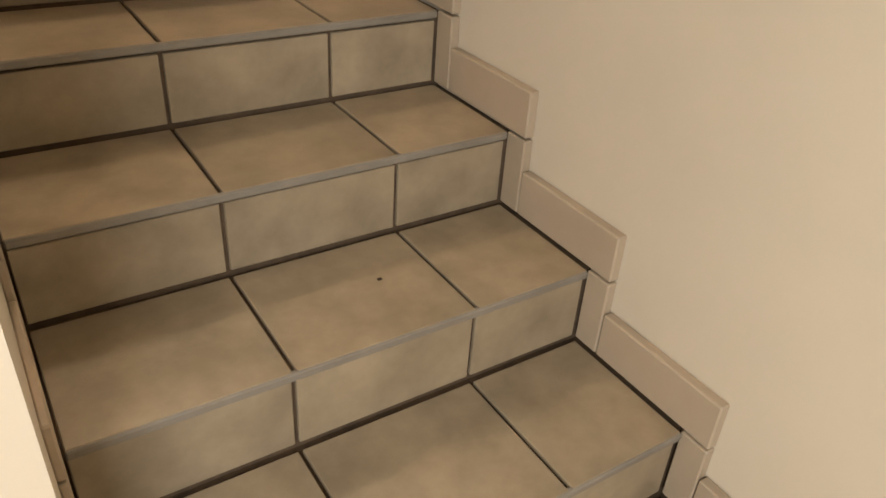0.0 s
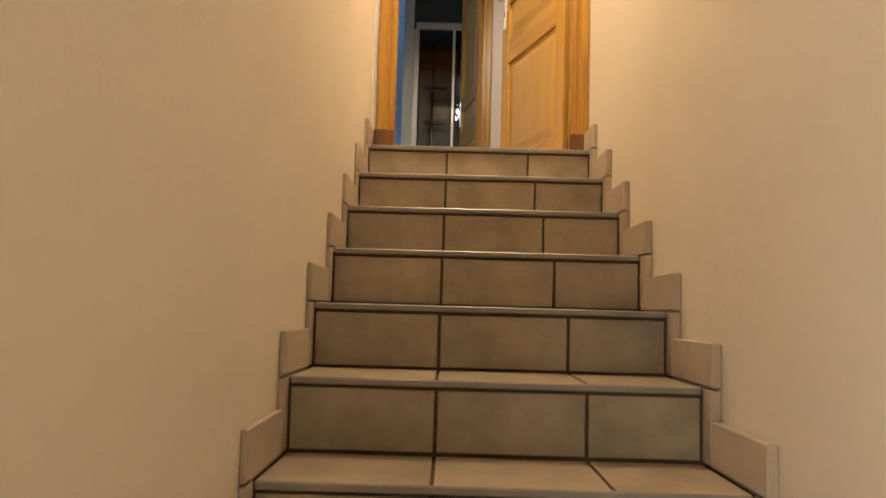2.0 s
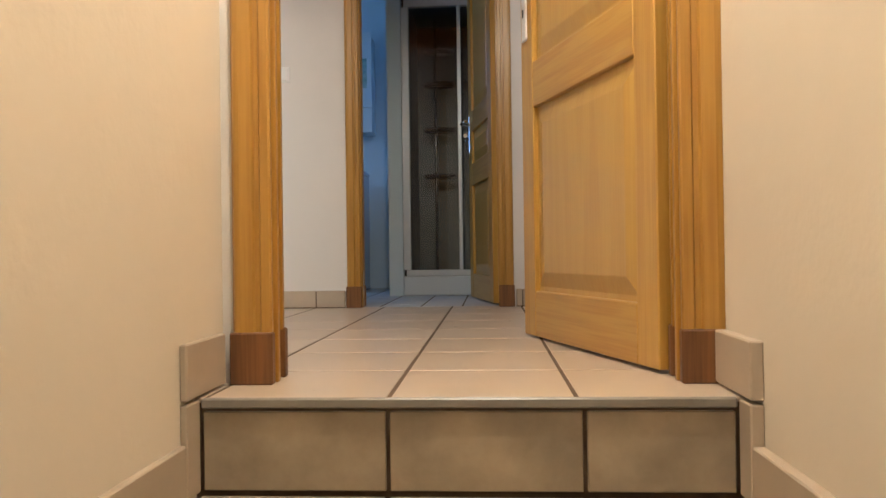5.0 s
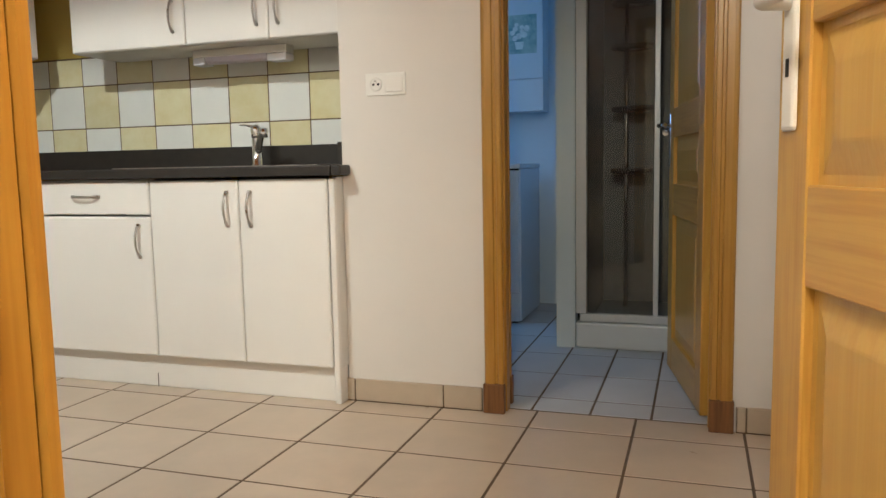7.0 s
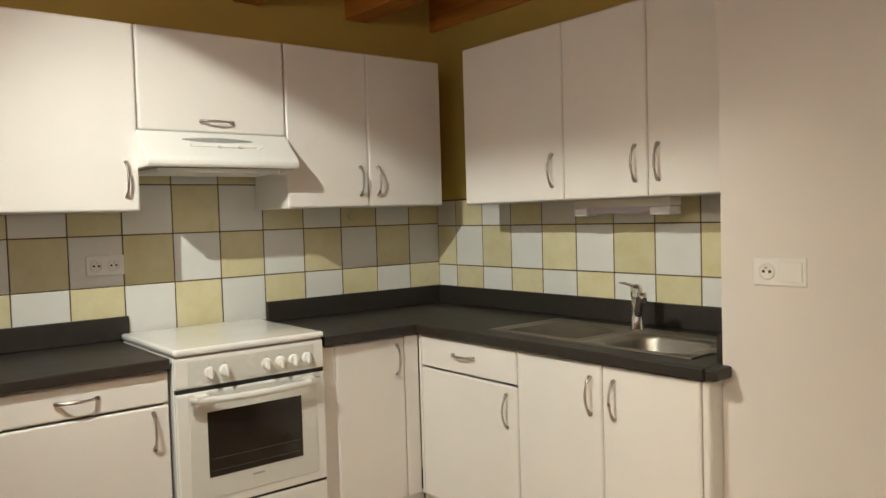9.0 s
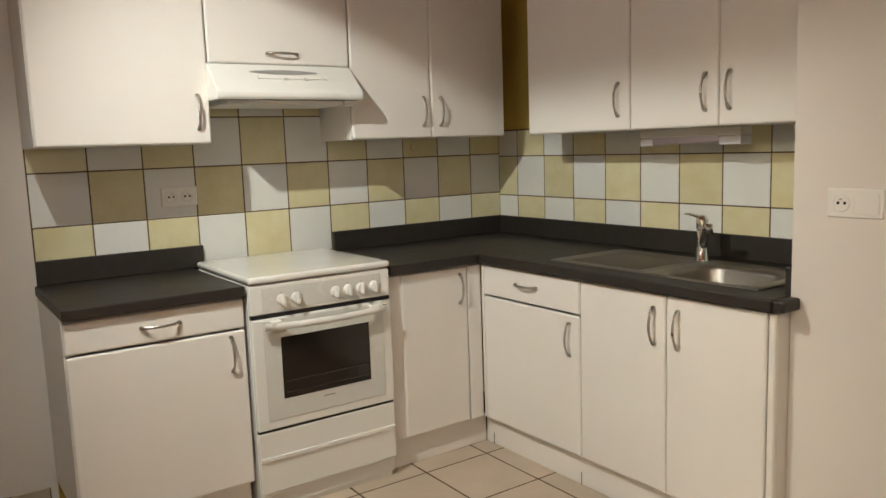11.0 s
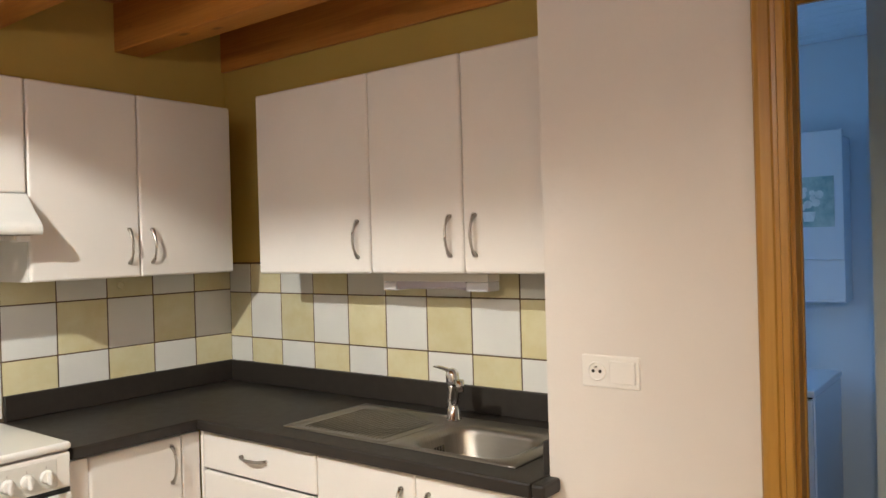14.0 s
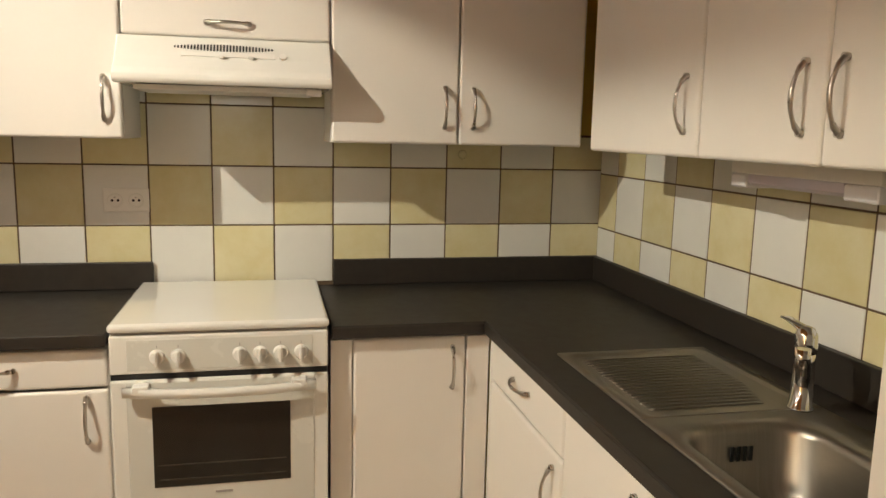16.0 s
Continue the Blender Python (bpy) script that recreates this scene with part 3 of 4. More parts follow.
solid("upstand", bx(KW + 0.036, BX - 0.003, KN - 0.034, KN - 0.0135, 0.901, UPZ, 0.003), M_COUNTER, "dark grey worktop upstand behind the sink", "upstand")
solid("upstand", bx(BX - 0.020, BX - 0.003, 2.425, KN - 0.036, 0.901, UPZ - 0.01, 0.003), M_COUNTER, "dark grey upstand end piece on the white wall", "upstand")
solid("upstand", bx(KW + 0.0135, KW + 0.034, 0.640, 1.288, 0.901, UPZ, 0.003), M_COUNTER, "short dark grey upstand beside the cooker", "upstand")

# sink
sink = thing("kitchen_sink", Matrix.Translation((-1.46, 2.64, 0.9)), "brushed steel inset sink with drainboard and one bowl", "sink")
ox, oy = 1.46, -2.64
bx0, bx1, by0, by1 = -1.415, -1.062, 2.452, 2.735
ax0, ax1, ay0, ay1 = -1.475, -0.995, 2.416, 2.838
bm = bmesh.new()
L = lambda x0, x1, y0, y1, r, z: rounded(x0 + ox, x1 + ox, y0 + oy, y1 + oy, r, z)
loops(bm, [L(ax0, ax1, ay0, ay1, 0.004, 0.001), L(ax0, ax1, ay0, ay1, 0.004, 0.005), L(bx0 - 0.012, bx1 + 0.012, by0 - 0.012, by1 + 0.012, 0.085, 0.0045),
           L(bx0, bx1, by0, by1, 0.08, 0.001), L(bx0 + 0.006, bx1 - 0.006, by0 + 0.006, by1 - 0.006, 0.08, -0.015), L(bx0 + 0.016, bx1 - 0.016, by0 + 0.016, by1 - 0.016, 0.075, -0.125),
           L(bx0 + 0.035, bx1 - 0.035, by0 + 0.035, by1 - 0.035, 0.06, -0.148), L(bx0 + 0.10, bx1 - 0.10, by0 + 0.10, by1 - 0.10, 0.03, -0.152)])
bowl = part("bowl", bm, M_STEEL, sink)
bm = bmesh.new()
loops(bm, [L(-1.945, ax0, ay0, ay1, 0.004, 0.001), L(-1.945, ax0, ay0, ay1, 0.004, 0.005), L(-1.922, ax0 - 0.01, ay0 + 0.02, ay1 - 0.02, 0.03, 0.005),
           L(-1.912, ax0 - 0.018, ay0 + 0.03, ay1 - 0.03, 0.03, 0.001)])
board = part("drainboard", bm, M_STEEL, sink)
for i in range(19):
    x = -1.880 + i * 0.0195
    y1 = 2.775 - 0.006 * max(i - 11, 0)
    part("ridge", tube(bmesh.new(), [(x + ox, 2.462 + oy, 0.0), (x + ox, 2.478 + oy, 0.0026), (x + ox, y1 - 0.02 + oy, 0.0026), (x + ox, y1 + oy, 0.0)], 0.0042, 6, 0.5), M_STEEL, board)
for i in range(4):
    part("overflow_slot", bx(bx0 + 0.0135 + ox, bx0 + 0.0165 + ox, 2.575 + i * 0.014 + oy, 2.582 + i * 0.014 + oy, -0.065, -0.035), M_BLACK, bowl)
bm = bmesh.new()
loops(bm, [[(-1.238 + ox + r * math.cos(a * math.pi / 12), 2.594 + oy + r * math.sin(a * math.pi / 12), z) for a in range(24)] for r, z in ((0.045, -0.1515), (0.043, -0.149), (0.034, -0.149), (0.030, -0.154))])
part("drain", bm, M_CHROME, bowl)

tap = thing("mixer_tap", Matrix.Translation((-1.478, 2.786, 0.905)), "chrome single-lever mixer tap behind the sink bowl", "tap")
part("body", tube(bmesh.new(), [(0, 0, 0), (0, 0, 0.004), (0, 0, 0.006), (0, 0, 0.07), (0, 0, 0.12), (0, 0, 0.125)], [0.027, 0.027, 0.023, 0.022, 0.0205, 0.019], 24), M_CHROME, tap)
part("cartridge_cap", tube(bmesh.new(), [(0, 0, 0.122), (0, 0, 0.130), (-0.002, 0, 0.160), (-0.005, 0, 0.172), (-0.008, 0, 0.178)], [0.021, 0.023, 0.0235, 0.018, 0.006], 24), M_CHROME, tap)
part("lever", tube(bmesh.new(), [(0.0, 0, 0.168), (-0.035, 0.0, 0.176), (-0.065, 0.0, 0.181), (-0.082, 0.0, 0.180)], [0.016, 0.013, 0.011, 0.007], 14, 0.42), M_CHROME, tap)
sp = part("spout", tube(bmesh.new(), [(0.005, -0.004, 0.055), (0.025, -0.022, 0.095), (0.048, -0.042, 0.128), (0.070, -0.062, 0.142), (0.086, -0.076, 0.142)], [0.015, 0.0145, 0.014, 0.0135, 0.013], 16), M_CHROME, tap)
part("aerator", tube(bmesh.new(), [(0.082, -0.072, 0.157), (0.082, -0.072, 0.118)], [0.0155, 0.0145], 16), M_CHROME, sp)

# lamp under the wall cabinets
lt = thing("under_cabinet_light", Matrix.Translation((-1.545, 2.81, 1.384)), "switched-off white strip light under the wall cabinet", "lamp")
part("housing", bx(-0.235, 0.235, -0.035, 0.035, 0.004, 0.037, 0.003), M_PLASTIC, lt)
part("diffuser", prism(bmesh.new(), [(-0.034, 0.004), (-0.030, -0.016), (-0.018, -0.024), (0.018, -0.024), (0.030, -0.016), (0.034, 0.004)], 0, -0.170, 0.140), M_DIFFUSER, lt, "lilac translucent diffuser")
part("end_cap", bx(-0.235, -0.171, -0.036, 0.036, -0.030, 0.004, 0.006), M_CAPGREY, lt, "greyish end cap")
part("end_cap", bx(0.141, 0.235, -0.036, 0.036, -0.030, 0.004, 0.006), M_CAPGREY, lt, "greyish end cap")

# ---------- cooker ----------
ck = thing("cooker", FACE_E(-2.300, 1.250), "white freestanding cooker with glossy lid and oven", "cooker")
W = 0.604
part("body", bx(0.004, W - 0.004, 0.022, 0.600, 0.02, 0.896, 0.003), M_ENAMEL, ck)
part("lid", bx(0.0, W, -0.006, 0.606, 0.903, 0.928, 0.011, 3), M_ENAMEL, ck, "glossy white lid")
part("lid_gap", bx(0.008, W - 0.008, 0.010, 0.59, 0.8965, 0.9025), M_GREY, ck, "grey shadow joint under the lid")
cp = part("control_panel", bx(0.004, W - 0.004, 0.0, 0.021, 0.784, 0.8955, 0.006), M_ENAMEL, ck)
part("panel_inset", bx(0.050, W - 0.048, -0.0015, 0.002, 0.795, 0.882, 0.001, 1), M_PANELGREY, cp, "faintly greyer control strip")
for u in (0.129, 0.186, 0.352, 0.408, 0.465, 0.523):
    kn = part("knob", tube(bmesh.new(), [(u, -0.001, 0.834), (u, -0.010, 0.834), (u, -0.014, 0.834)], [0.021, 0.0195, 0.016], 20), M_PLASTIC, cp)
    part("grip", bx(u - 0.0055, u + 0.0055, -0.034, -0.012, 0.812, 0.856, 0.005), M_PLASTIC, kn)
    part("dial_mark", bx(u - 0.001, u + 0.001, -0.0021, -0.0014, 0.858, 0.866), M_GREY, cp, "small grey dial mark")
part("gap", bx(0.006, W - 0.006, 0.004, 0.022, 0.769, 0.783), M_BLACK, ck)
od = part("oven_door", bx(0.004, W - 0.004, -0.004, 0.021, 0.338, 0.768, 0.006), M_ENAMEL, ck)
part("door_panel", bx(0.046, W - 0.044, -0.0065, -0.003, 0.372, 0.762, 0.002, 1), M_PANELGREY, od, "pale grey glass door panel")
wd = part("oven_window", bx(0.112, W - 0.113, -0.0085, -0.006, 0.451, 0.690, 0.001, 1), M_OVENGLASS, od, "black oven glass")
part("rack", bx(0.125, W - 0.125, -0.0093, -0.0083, 0.516, 0.519), M_RACK, wd)
part("rack", bx(0.125, W - 0.125, -0.0093, -0.0083, 0.472, 0.475), M_RACK, wd)
part("badge", bx(0.278, 0.326, -0.0085, -0.0065, 0.424, 0.431, 0.0005, 1), M_GREY, od, "small grey oval maker's badge")
bm = bmesh.new()
prof = []
for i in range(13):
    s = -1 + i / 6
    prof.append((W / 2 + s * 0.262, -0.047 + 0.016 * s * s, 0.738 + 0.006 * s * s))
rings = [[(p[0], p[1] - 0.006, p[2] - 0.013), (p[0], p[1] + 0.007, p[2] - 0.015), (p[0], p[1] + 0.007, p[2] + 0.013), (p[0], p[1] - 0.006, p[2] + 0.011)] for p in prof]
loops(bm, rings)
bm.faces.new([v for v in bm.verts][:4])
hd = part("handle_bar", bm, M_ENAMEL, od, "white bowed oven handle")
for u in (0.088, W - 0.088):
    part("bracket", bx(u - 0.022, u + 0.022, -0.042, -0.006, 0.742, 0.762, 0.004), M_PLASTIC, hd)
part("drawer", bx(0.004, W - 0.004, 0.0, 0.021, 0.088, 0.328, 0.005), M_ENAMEL, ck)
part("drawer_groove", bx(0.004, W - 0.004, -0.006, 0.002, 0.215, 0.232, 0.002, 1), M_ENAMEL, ck)
part("gap", bx(0.006, W - 0.006, 0.006, 0.021, 0.328, 0.338), M_BLACK, ck)
part("kickboard", bx(0.012, W - 0.012, 0.030, 0.045, 0.0, 0.088), M_ENAMEL, ck)
for u in (0.03, W - 0.03):
    part("foot", tube(bmesh.new(), [(u, 0.06, 0.0), (u, 0.06, 0.03)], 0.016, 10), M_DARKPLASTIC, ck)

# ---------- hood ----------
hood = thing("cooker_hood", FACE_E(UX, 1.255), "white slim cooker hood with slotted grille above the cooker", "cooker hood")
HW = 0.622
pr = [(0.0, 1.733), (-0.006, 1.731), (-0.066, 1.668), (-0.106, 1.631), (-0.118, 1.615), (-0.118, 1.599), (-0.110, 1.588), (0.262, 1.588), (0.262, 1.733)]
part("shell", prism(bmesh.new(), pr, 0, 0.0, HW, 0.004), M_ENAMEL, hood)
part("filter", bx(0.05, HW - 0.05, -0.07, 0.22, 1.572, 1.587, 0.003), M_PLASTIC, hood)
part("lamp_cover", bx(HW - 0.075, HW - 0.03, -0.085, -0.03, 1.566, 1.587, 0.004), M_PLASTIC, hood)
nrm = Vector((0, -0.063, 0.060)).normalized()
for i in range(31):
    s = -1 + i / 15
    u = HW / 2 - 0.005 + s * 0.140
    hh = 0.004 + 0.010 * (1 - s * s)
    bm = bmesh.new()
    c0, c1 = Vector((0, -0.036 + hh * 0.69, 1.7 + hh * 0.725)), Vector((0, -0.036 - hh * 0.69, 1.7 - hh * 0.725))
    vs = [bm.verts.new((u + a, c.y + nrm.y * o, c.z + nrm.z * o)) for o in (0.0002, 0.0012) for c in (c0, c1) for a in (-0.0024, 0.0024)]
    for f in [(0, 1, 3, 2), (4, 6, 7, 5), (0, 4, 5, 1), (2, 3, 7, 6), (0, 2, 6, 4), (1, 5, 7, 3)]:
        bm.faces.new([vs[j] for j in f])
    bmesh.ops.recalc_face_normals(bm, faces=bm.faces)
    part("slot", bm, M_BLACK, hood)
sl = part("slider_strip", prism(bmesh.new(), [(-0.051, 1.684), (-0.063, 1.671), (-0.066, 1.673), (-0.054, 1.687)], 0, 0.185, 0.455), M_PLASTIC, hood)
for u in (0.300, 0.385):
    part("slider_knob", bx(u - 0.008, u + 0.008, -0.078, -0.062, 1.668, 1.678, 0.003), M_PLASTIC, sl)
part("oval_button", tube(bmesh.new(), [(0.478, -0.056, 1.678), (0.478, -0.0605, 1.6815)], 0.011, 16), M_PLASTIC, hood)


# ---------- sockets ----------
def socket_plate(m, holes, blank, label, width):
    t = thing("wall_socket", m, label, "socket")
    part("plate", bx(0, width, -0.010, 0.0, 0, 0.082, 0.004), M_PLASTIC, t)
    for u in holes:
        bm = bmesh.new()
        R = lambda r, v: [(u + r * math.cos(a * math.pi / 12), v, 0.041 + r * math.sin(a * math.pi / 12)) for a in range(24)]
        loops(bm, [R(0.025, -0.0105), R(0.024, -0.0145), R(0.0205, -0.0145), R(0.0195, -0.0106)])
        s = part("socket", bm, M_PLASTIC, t)
        for du, dz in ((-0.0095, 0), (0.0095, 0)):
            part("hole", tube(bmesh.new(), [(u + du, -0.0107, 0.041 + dz), (u + du, -0.0114, 0.041 + dz)], 0.0046, 10), M_BLACK, s)
        part("earth_pin", tube(bmesh.new(), [(u, -0.0105, 0.052), (u, -0.022, 0.052)], 0.0026, 8), M_NICKEL, s)
    if blank:
        part("rocker", bx(blank[0], blank[1], -0.0135, -0.009, 0.012, 0.070, 0.003), M_PLASTIC, t)
    return t


socket_plate(FACE_S(-0.788, 2.4285) @ Matrix.Translation((0, 0, 1.146)), [0.042], (0.078, 0.146), "white double plate with round socket and switch", 0.156)
socket_plate(FACE_E(KW + 0.0125, 1.132) @ Matrix.Translation((0, 0, 1.170)), [0.040, 0.108], None, "white double wall socket on the tiles", 0.150)
sp2 = solid("tile_hook", tube(bmesh.new(), [(KW + 0.013, 2.395, 1.385), (KW + 0.020, 2.395, 1.385), (KW + 0.021, 2.395, 1.385)], [0.017, 0.015, 0.008], 14), M_YTILE, "small round yellowed knob stuck on the tiles", "knob")

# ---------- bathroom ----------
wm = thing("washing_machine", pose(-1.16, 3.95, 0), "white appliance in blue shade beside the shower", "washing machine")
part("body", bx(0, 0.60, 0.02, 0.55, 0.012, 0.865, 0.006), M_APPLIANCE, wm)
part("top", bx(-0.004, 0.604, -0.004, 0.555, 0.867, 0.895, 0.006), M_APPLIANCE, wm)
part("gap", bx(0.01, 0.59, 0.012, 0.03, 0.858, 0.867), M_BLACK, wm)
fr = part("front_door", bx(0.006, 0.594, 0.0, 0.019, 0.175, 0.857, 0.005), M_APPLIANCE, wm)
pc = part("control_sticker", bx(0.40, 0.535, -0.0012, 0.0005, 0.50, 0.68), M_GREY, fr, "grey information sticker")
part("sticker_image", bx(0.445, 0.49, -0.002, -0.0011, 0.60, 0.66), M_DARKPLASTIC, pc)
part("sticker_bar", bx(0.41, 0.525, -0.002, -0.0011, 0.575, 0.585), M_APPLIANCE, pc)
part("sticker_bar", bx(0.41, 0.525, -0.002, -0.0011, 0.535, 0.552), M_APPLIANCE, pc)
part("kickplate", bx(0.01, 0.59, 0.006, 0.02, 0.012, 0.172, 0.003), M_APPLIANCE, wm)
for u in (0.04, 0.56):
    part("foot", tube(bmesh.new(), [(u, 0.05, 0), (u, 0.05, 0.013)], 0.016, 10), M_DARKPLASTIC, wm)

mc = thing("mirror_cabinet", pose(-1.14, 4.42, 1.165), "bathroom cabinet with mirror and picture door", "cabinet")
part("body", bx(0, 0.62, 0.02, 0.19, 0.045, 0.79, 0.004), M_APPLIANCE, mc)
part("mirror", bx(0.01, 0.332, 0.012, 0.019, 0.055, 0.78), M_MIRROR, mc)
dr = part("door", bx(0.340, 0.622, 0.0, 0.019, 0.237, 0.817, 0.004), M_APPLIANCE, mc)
pp = part("picture", bx(0.365, 0.585, -0.002, 0.0005, 0.385, 0.612), M_ART, dr, "green flower print")
for i in range(9):
    a, b = 0.475 + 0.055 * math.cos(i * 2.4) * (0.4 + 0.07 * i), 0.515 + 0.05 * math.sin(i * 2.4) * (0.4 + 0.07 * i)
    part("flower", tube(bmesh.new(), [(a, -0.0021, b), (a, -0.0028, b)], 0.013 + 0.003 * (i % 3), 9), M_FLOWER, pp)
part("vase", prism(bmesh.new(), [(0.45, 0.455), (0.46, 0.41), (0.50, 0.41), (0.51, 0.455)], 1, -0.003, -0.0021), M_FLOWER, pp)
part("knob", tube(bmesh.new(), [(0.358, 0.0, 0.270), (0.358, -0.012, 0.270), (0.358, -0.016, 0.270)], [0.007, 0.010, 0.006], 10), M_DARKPLASTIC, dr)
part("shelf", bx(0.340, 0.62, 0.004, 0.019, 0.045, 0.057), M_APPLIANCE, mc)

# shower
SY = 3.47
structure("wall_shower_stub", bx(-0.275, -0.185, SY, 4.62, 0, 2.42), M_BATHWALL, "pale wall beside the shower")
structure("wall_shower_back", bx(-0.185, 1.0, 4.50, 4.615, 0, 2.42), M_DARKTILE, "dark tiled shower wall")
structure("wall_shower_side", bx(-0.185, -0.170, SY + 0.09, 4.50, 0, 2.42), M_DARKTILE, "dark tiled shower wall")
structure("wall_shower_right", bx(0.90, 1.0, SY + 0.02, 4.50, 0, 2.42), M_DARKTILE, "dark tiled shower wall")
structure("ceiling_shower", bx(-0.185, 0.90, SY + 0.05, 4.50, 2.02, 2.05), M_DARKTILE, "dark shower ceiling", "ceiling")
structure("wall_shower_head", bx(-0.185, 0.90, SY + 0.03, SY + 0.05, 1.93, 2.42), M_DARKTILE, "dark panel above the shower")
sh = thing("shower_enclosure", Matrix.Translation((0.35, SY, 0)), "white framed sliding glass shower enclosure", "shower")
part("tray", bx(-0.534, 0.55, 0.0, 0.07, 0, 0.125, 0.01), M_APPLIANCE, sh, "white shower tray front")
# the tray is white; dark colour here paints in the shade inside the enclosure
part("tray_floor", bx(-0.518, 0.55, 0.071, 1.03, 0, 0.06, 0.006), M_DARKTILE, sh, "white shower floor with its shade painted dark grey")
part("bottom_rail", bx(-0.515, 0.55, 0.02, 0.06, 0.127, 0.165, 0.003), M_ALU, sh)
part("top_rail", bx(-0.515, 0.55, 0.02, 0.06, 1.86, 1.925, 0.003), M_ALU, sh)
part("side_profile", bx(-0.534, -0.484, 0.018, 0.062, 0.166, 1.859, 0.003), M_ALU, sh)
for u0, u1, v in ((-0.486, -0.150, 0.032), (-0.148, 0.22, 0.048), (0.20, 0.55, 0.032)):
    p = part("glass_panel", bx(u0 + 0.012, u1 - 0.022, v - 0.002, v + 0.002, 0.166, 1.859), M_GLASS, sh, "clear glass")
    p.visible_shadow = False
    part("stile", bx(u1 - 0.024, u1, v - 0.009, v + 0.009, 0.166, 1.859, 0.002, 1), M_ALU, sh)
part("door_knob", tube(bmesh.new(), [(-0.125, 0.040, 1.02), (-0.125, 0.005, 1.02)], 0.014, 10), M_CHROME, sh)
cd = thing("shower_caddy", Matrix.Translation((-0.02, 4.30, 0.06)), "dark corner shelf caddy on a steel pole", "shelf")
part("pole", tube(bmesh.new(), [(0, 0, 0), (0, 0, 1.95)], 0.012, 10), M_CHROME, cd)
for z in (0.765, 1.11, 1.45, 1.69):
    bm = bmesh.new()
    loops(bm, [[(0.03 + r * 1.0 * math.cos(a * math.pi / 10), 0.0 + 0.7 * r * math.sin(a * math.pi / 10), zz) for a in range(20)] for r, zz in ((0.09, z), (0.115, z + 0.01), (0.118, z + 0.032), (0.112, z + 0.032), (0.10, z + 0.012))])
    part("shelf", bm, M_DARKPLASTIC, cd)


for x0 in (-2.318, -1.752):
    solid("plinth_joint", bx(x0, x0 + 0.003, 2.3888, 2.3905, 0.0, 0.055), M_DIRT, "dark open joint in the white plinth", "joint")
sp3 = thing("strike_plate", Matrix.Translation((OL, 0.225, 1.09)), "brass strike plate let into the pine frame", "strike plate")
part("plate", bx(-0.001, 0.0015, -0.011, 0.011, -0.07, 0.07, 0.0005, 1), M_NICKEL, sp3)
part("latch_hole", bx(0.0015, 0.0022, -0.005, 0.006, -0.02, 0.025), M_BLACK, sp3)
solid("wall_nail", tube(bmesh.new(), [(-0.560, 2.4245, 2.285), (-0.560, 2.410, 2.288)], 0.0025, 8), M_DARKPLASTIC, "small dark nail in the white wall", "nail")

# ---------- skirting in the kitchen ----------
def skirting(x0, x1, y0, y1, along_x, joints):
    edges = sorted([x0 if along_x else y0, x1 if along_x else y1] + joints)
    t = thing("baseboard", Matrix.Identity(4), "beige tile skirting with dark joints", "baseboard")
    t["kind"] = "structure"
    for a, b in zip(edges, edges[1:]):
        if along_x:
            part("skirting_tile", bx(a + 0.0025, b - 0.0025, y0, y1, 0.004, 0.088, 0.003, 1), M_SKIRTTILE, t)
        else:
            part("skirting_tile", bx(x0, x1, a + 0.0025, b - 0.0025, 0.004, 0.088, 0.003, 1), M_SKIRTTILE, t)
    part("joint", bx(x0 + 0.001, x1 - 0.001, y0 + 0.003, y1, 0.0, 0.085), M_GROUT, t)


skirting(BX - 0.010, BL - 0.075, 2.413, 2.4245, True, [-0.865, -0.510])
skirting(BR + 0.075, KE, 2.413, 2.4245, True, [0.53, 0.88, 1.23, 1.58])
skirting(KW + 0.005, KW + 0.016, YK, 0.612, False, [0.47])
skirting(BX - 0.010, BX, 2.4255, 2.44, False, [])

# crumbs on the stairs
for k, px, py in ((7, 0.095, 0.13), (7, 0.105, 0.135), (7, 0.147, 0.07), (7, 0.161, 0.06), (11, 0.42, 0.06)):
    solid("crumb", bx(px - 0.004, px + 0.005, -GO * k + 0.10 + py - 0.003, -GO * k + 0.10 + py + 0.004, -RISE * k, -RISE * k + 0.003, 0.001, 1), M_DIRT,
          "small dark crumb of dirt on the step", "dirt")

# ---------- pieces: wall tiles ----------
TILES_W = bpy.data.objects["wall_kitchen_west"]
TILES_S = bpy.data.objects["wall_kitchen_sink"]
part("tile_bed", bx(KW, KW + 0.0108, 0.641, KN, 0.86, 1.466), M_GROUT, TILES_W)
part("tile_bed", bx(KW, KW + 0.0108, 1.108, 1.92, 1.467, 1.62), M_GROUT, TILES_W)
part("tile_bed", bx(KW + 0.0108, BX, KN - 0.0108, KN, 0.86, 1.46), M_GROUT, TILES_S)
ROWS = [(0.90, 1.1115), (1.1115, 1.3215), (1.3215, 1.5315), (1.5315, 1.60)]
J = 0.0026
ycuts = [0.642] + [2.757 - 0.2108 * i for i in range(9, -1, -1)] + [KN - 0.008]
for i in range(len(ycuts) - 1):
    y0, y1 = ycuts[i], ycuts[i + 1]
    for r, (z0, z1) in enumerate(ROWS):
        z0, z1 = z0 + 0.011, z1 + 0.011
        if r == 3 and not (y1 > 1.26 and y0 < 1.88):
            continue
        if r == 2 and not (y1 > 1.26 and y0 < 1.88):
            z1 = 1.46
        yellow = (i + r) % 2 == 0
        part("tile", bx(KW + 0.002, KW + 0.0125, y0 + J, y1 - J, z0 + J, z1 - J, 0.0015, 1), M_YTILE if yellow else M_WTILE, TILES_W)
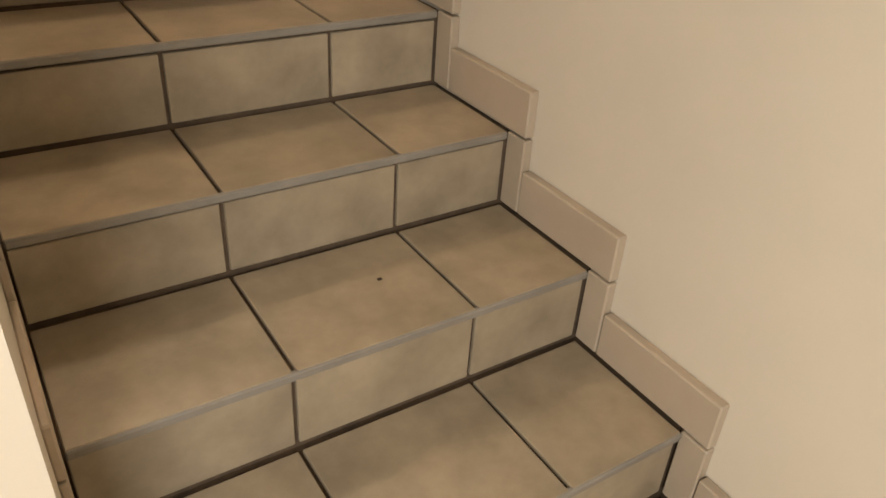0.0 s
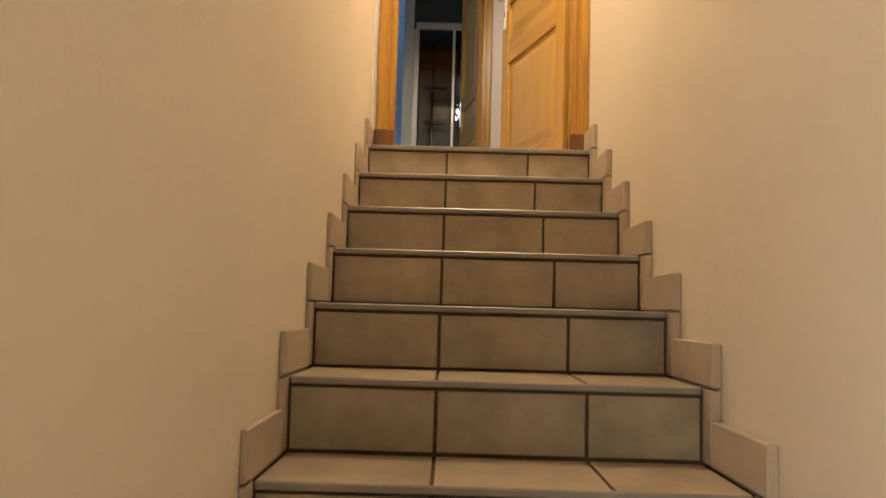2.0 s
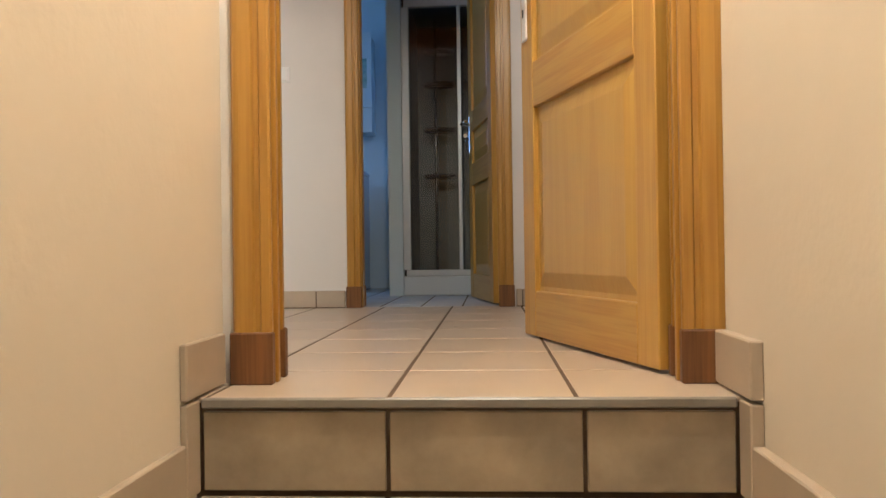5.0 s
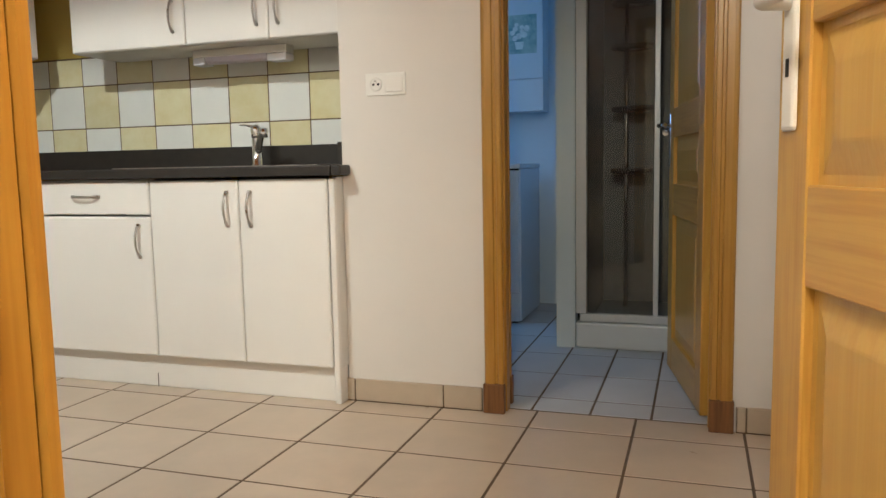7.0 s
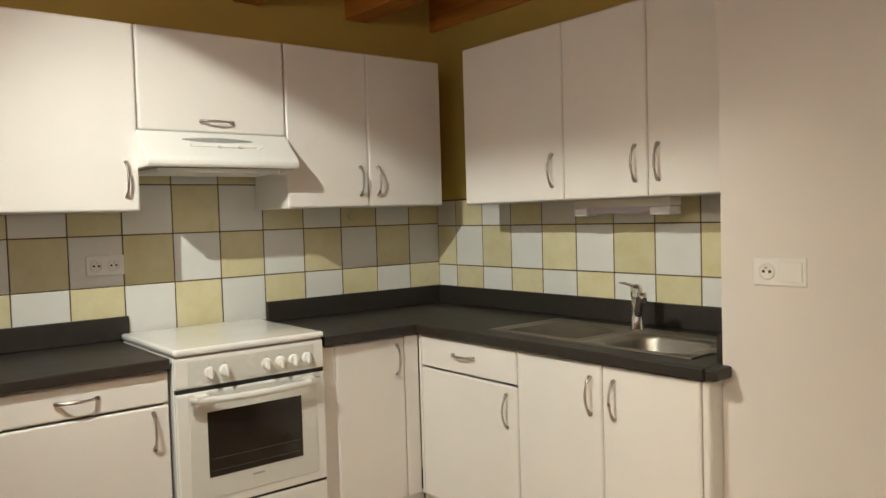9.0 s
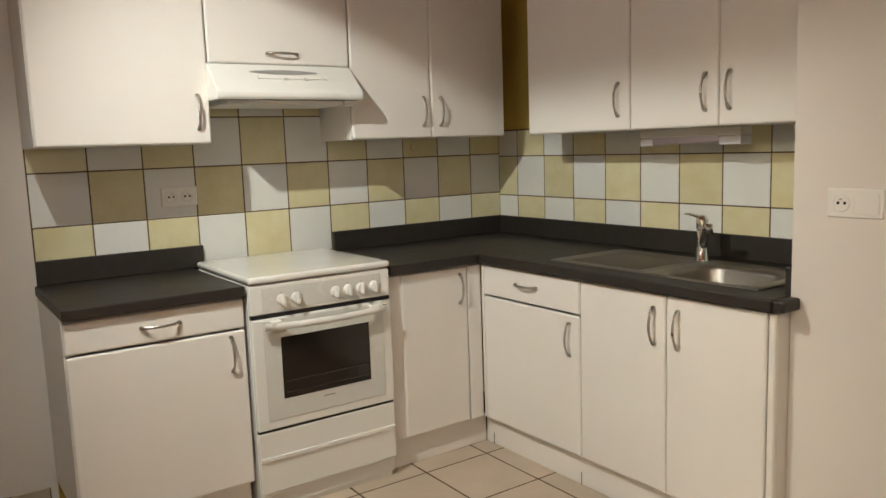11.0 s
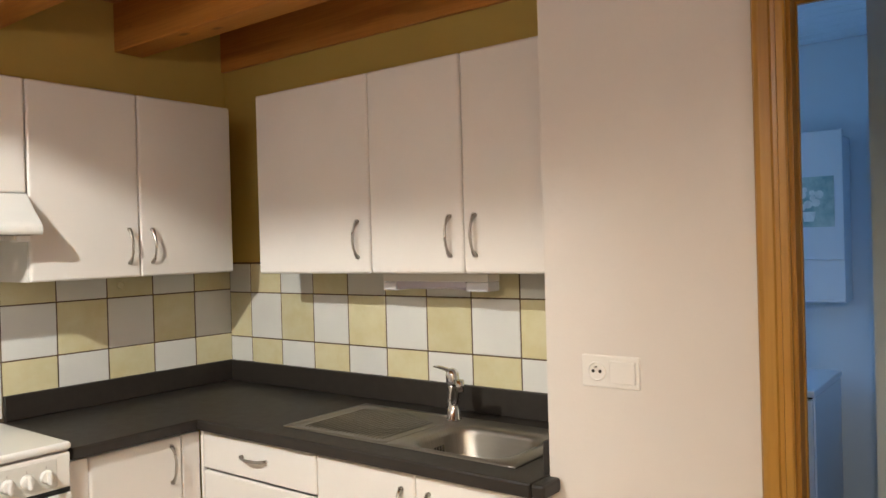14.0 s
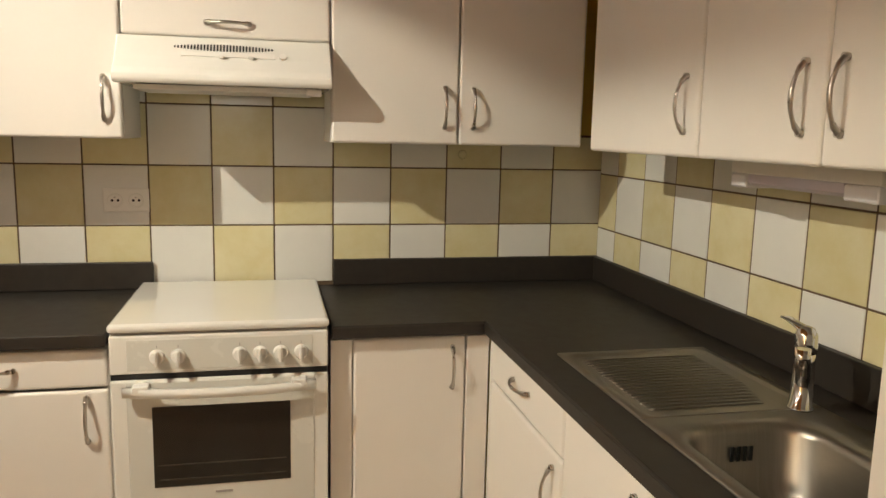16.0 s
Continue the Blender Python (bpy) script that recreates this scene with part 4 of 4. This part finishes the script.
xcuts = [KW + 0.012] + [-2.776 + 0.2109 * i for i in range(0, 9)] + [BX - 0.001]
for i in range(len(xcuts) - 1):
    for r, (z0, z1) in enumerate(ROWS[:3]):
        z0, z1 = z0 - 0.003, min(z1 - 0.003, 1.455)
        yellow = (i + r) % 2 == 1
        part("tile", bx(xcuts[i] + J, xcuts[i + 1] - J, KN - 0.0125, KN - 0.002, z0 + J, z1 - J, 0.0015, 1), M_YTILE if yellow else M_WTILE, TILES_S)

# ---------- pieces: floor tiles ----------


def floor_tiles(parent, x0, x1, y0, y1, ox_, oy_, px, py, z, material, joint=0.0036):
    i0, i1 = math.floor((x0 - ox_) / px), math.ceil((x1 - ox_) / px)
    j0, j1 = math.floor((y0 - oy_) / py), math.ceil((y1 - oy_) / py)
    whole = None
    for i in range(i0, i1):
        for j in range(j0, j1):
            a, b = max(ox_ + i * px, x0), min(ox_ + (i + 1) * px, x1)
            c, d = max(oy_ + j * py, y0), min(oy_ + (j + 1) * py, y1)
            if b - a < 0.02 or d - c < 0.02:
                continue
            full = b - a > px - 1e-6 and d - c > py - 1e-6
            if full and whole:
                o = new("floor_tile", whole)
                o.location = (a, c, z)
                o.parent = parent
                continue
            o = part("floor_tile", bx(joint, b - a - joint, joint, d - c - joint, -0.010, 0.0, 0.002, 1), material, parent)
            o.location = (a, c, z)
            if full:
                whole = o.data


FPX, FPY, FOX, FOY = 0.347, 0.327, -0.170, 1.965
floor_tiles(FLOOR, KW, KE, 0.0, 2.475, FOX, FOY, FPX, FPY, 0.0, M_FLOORTILE)
floor_tiles(FLOOR_B, -1.72, 1.15, 2.480, 4.62, -0.195, 2.64, 0.211, 0.347, 0.0, M_BATHTILE)
floor_tiles(FLOOR_L, -2.0, WR, -6.2, -GO * 13, XL, -GO * 13, 0.36, 0.36, LOW, M_FLOORTILE)

# ---------- pieces: stair tiles ----------
JX = [XL, 0.175, 0.538, XR]
S0 = Vector((-0.3, 2.0, -LOW))


def stair_piece(name, x0, x1, y0, y1, z0, z1, material, bevel=0.002):
    o = part(name, bx(0, x1 - x0, 0, y1 - y0, 0, z1 - z0, bevel, 1), material, STAIR)
    o.location = Vector((x0, y0, z0)) + S0
    return o


g = 0.004
SK = 0.064
for k in range(STEPS):
    yn, zt = -GO * k, -RISE * k
    yb = -GO * (k - 1) if k else YD - 0.002
    for i in range(3):
        a, b = JX[i] + g, JX[i + 1] - g
        if k:
            stair_piece("tread_tile", a, b, yn - 0.006, yb - 0.008, zt - 0.011, zt, M_STAIRTILE)
        stair_piece("riser_tile", a, b, yn + 0.002, yn + 0.012, zt - RISE + 0.006, zt - 0.026, M_STAIRTILE)
    stair_piece("nosing", XL + g, XR - g, yn - 0.010, yn + 0.003, zt - 0.018, zt - 0.001 if k else zt + 0.001, M_NOSE, 0.003)
    for xa, xb in ((WL, XL), (XR, WR)):
        yt = (yb - SK - 0.003) if k else YD - 0.024
        stair_piece("skirting_tile", xa, xb, yn - SK, yt, zt + 0.004, zt + 0.108, M_SKIRTTILE, 0.003)
        stair_piece("skirting_tile", xa, xb, yn - SK, yn - 0.001, zt - RISE + 0.004, zt - 0.002, M_SKIRTTILE, 0.003)
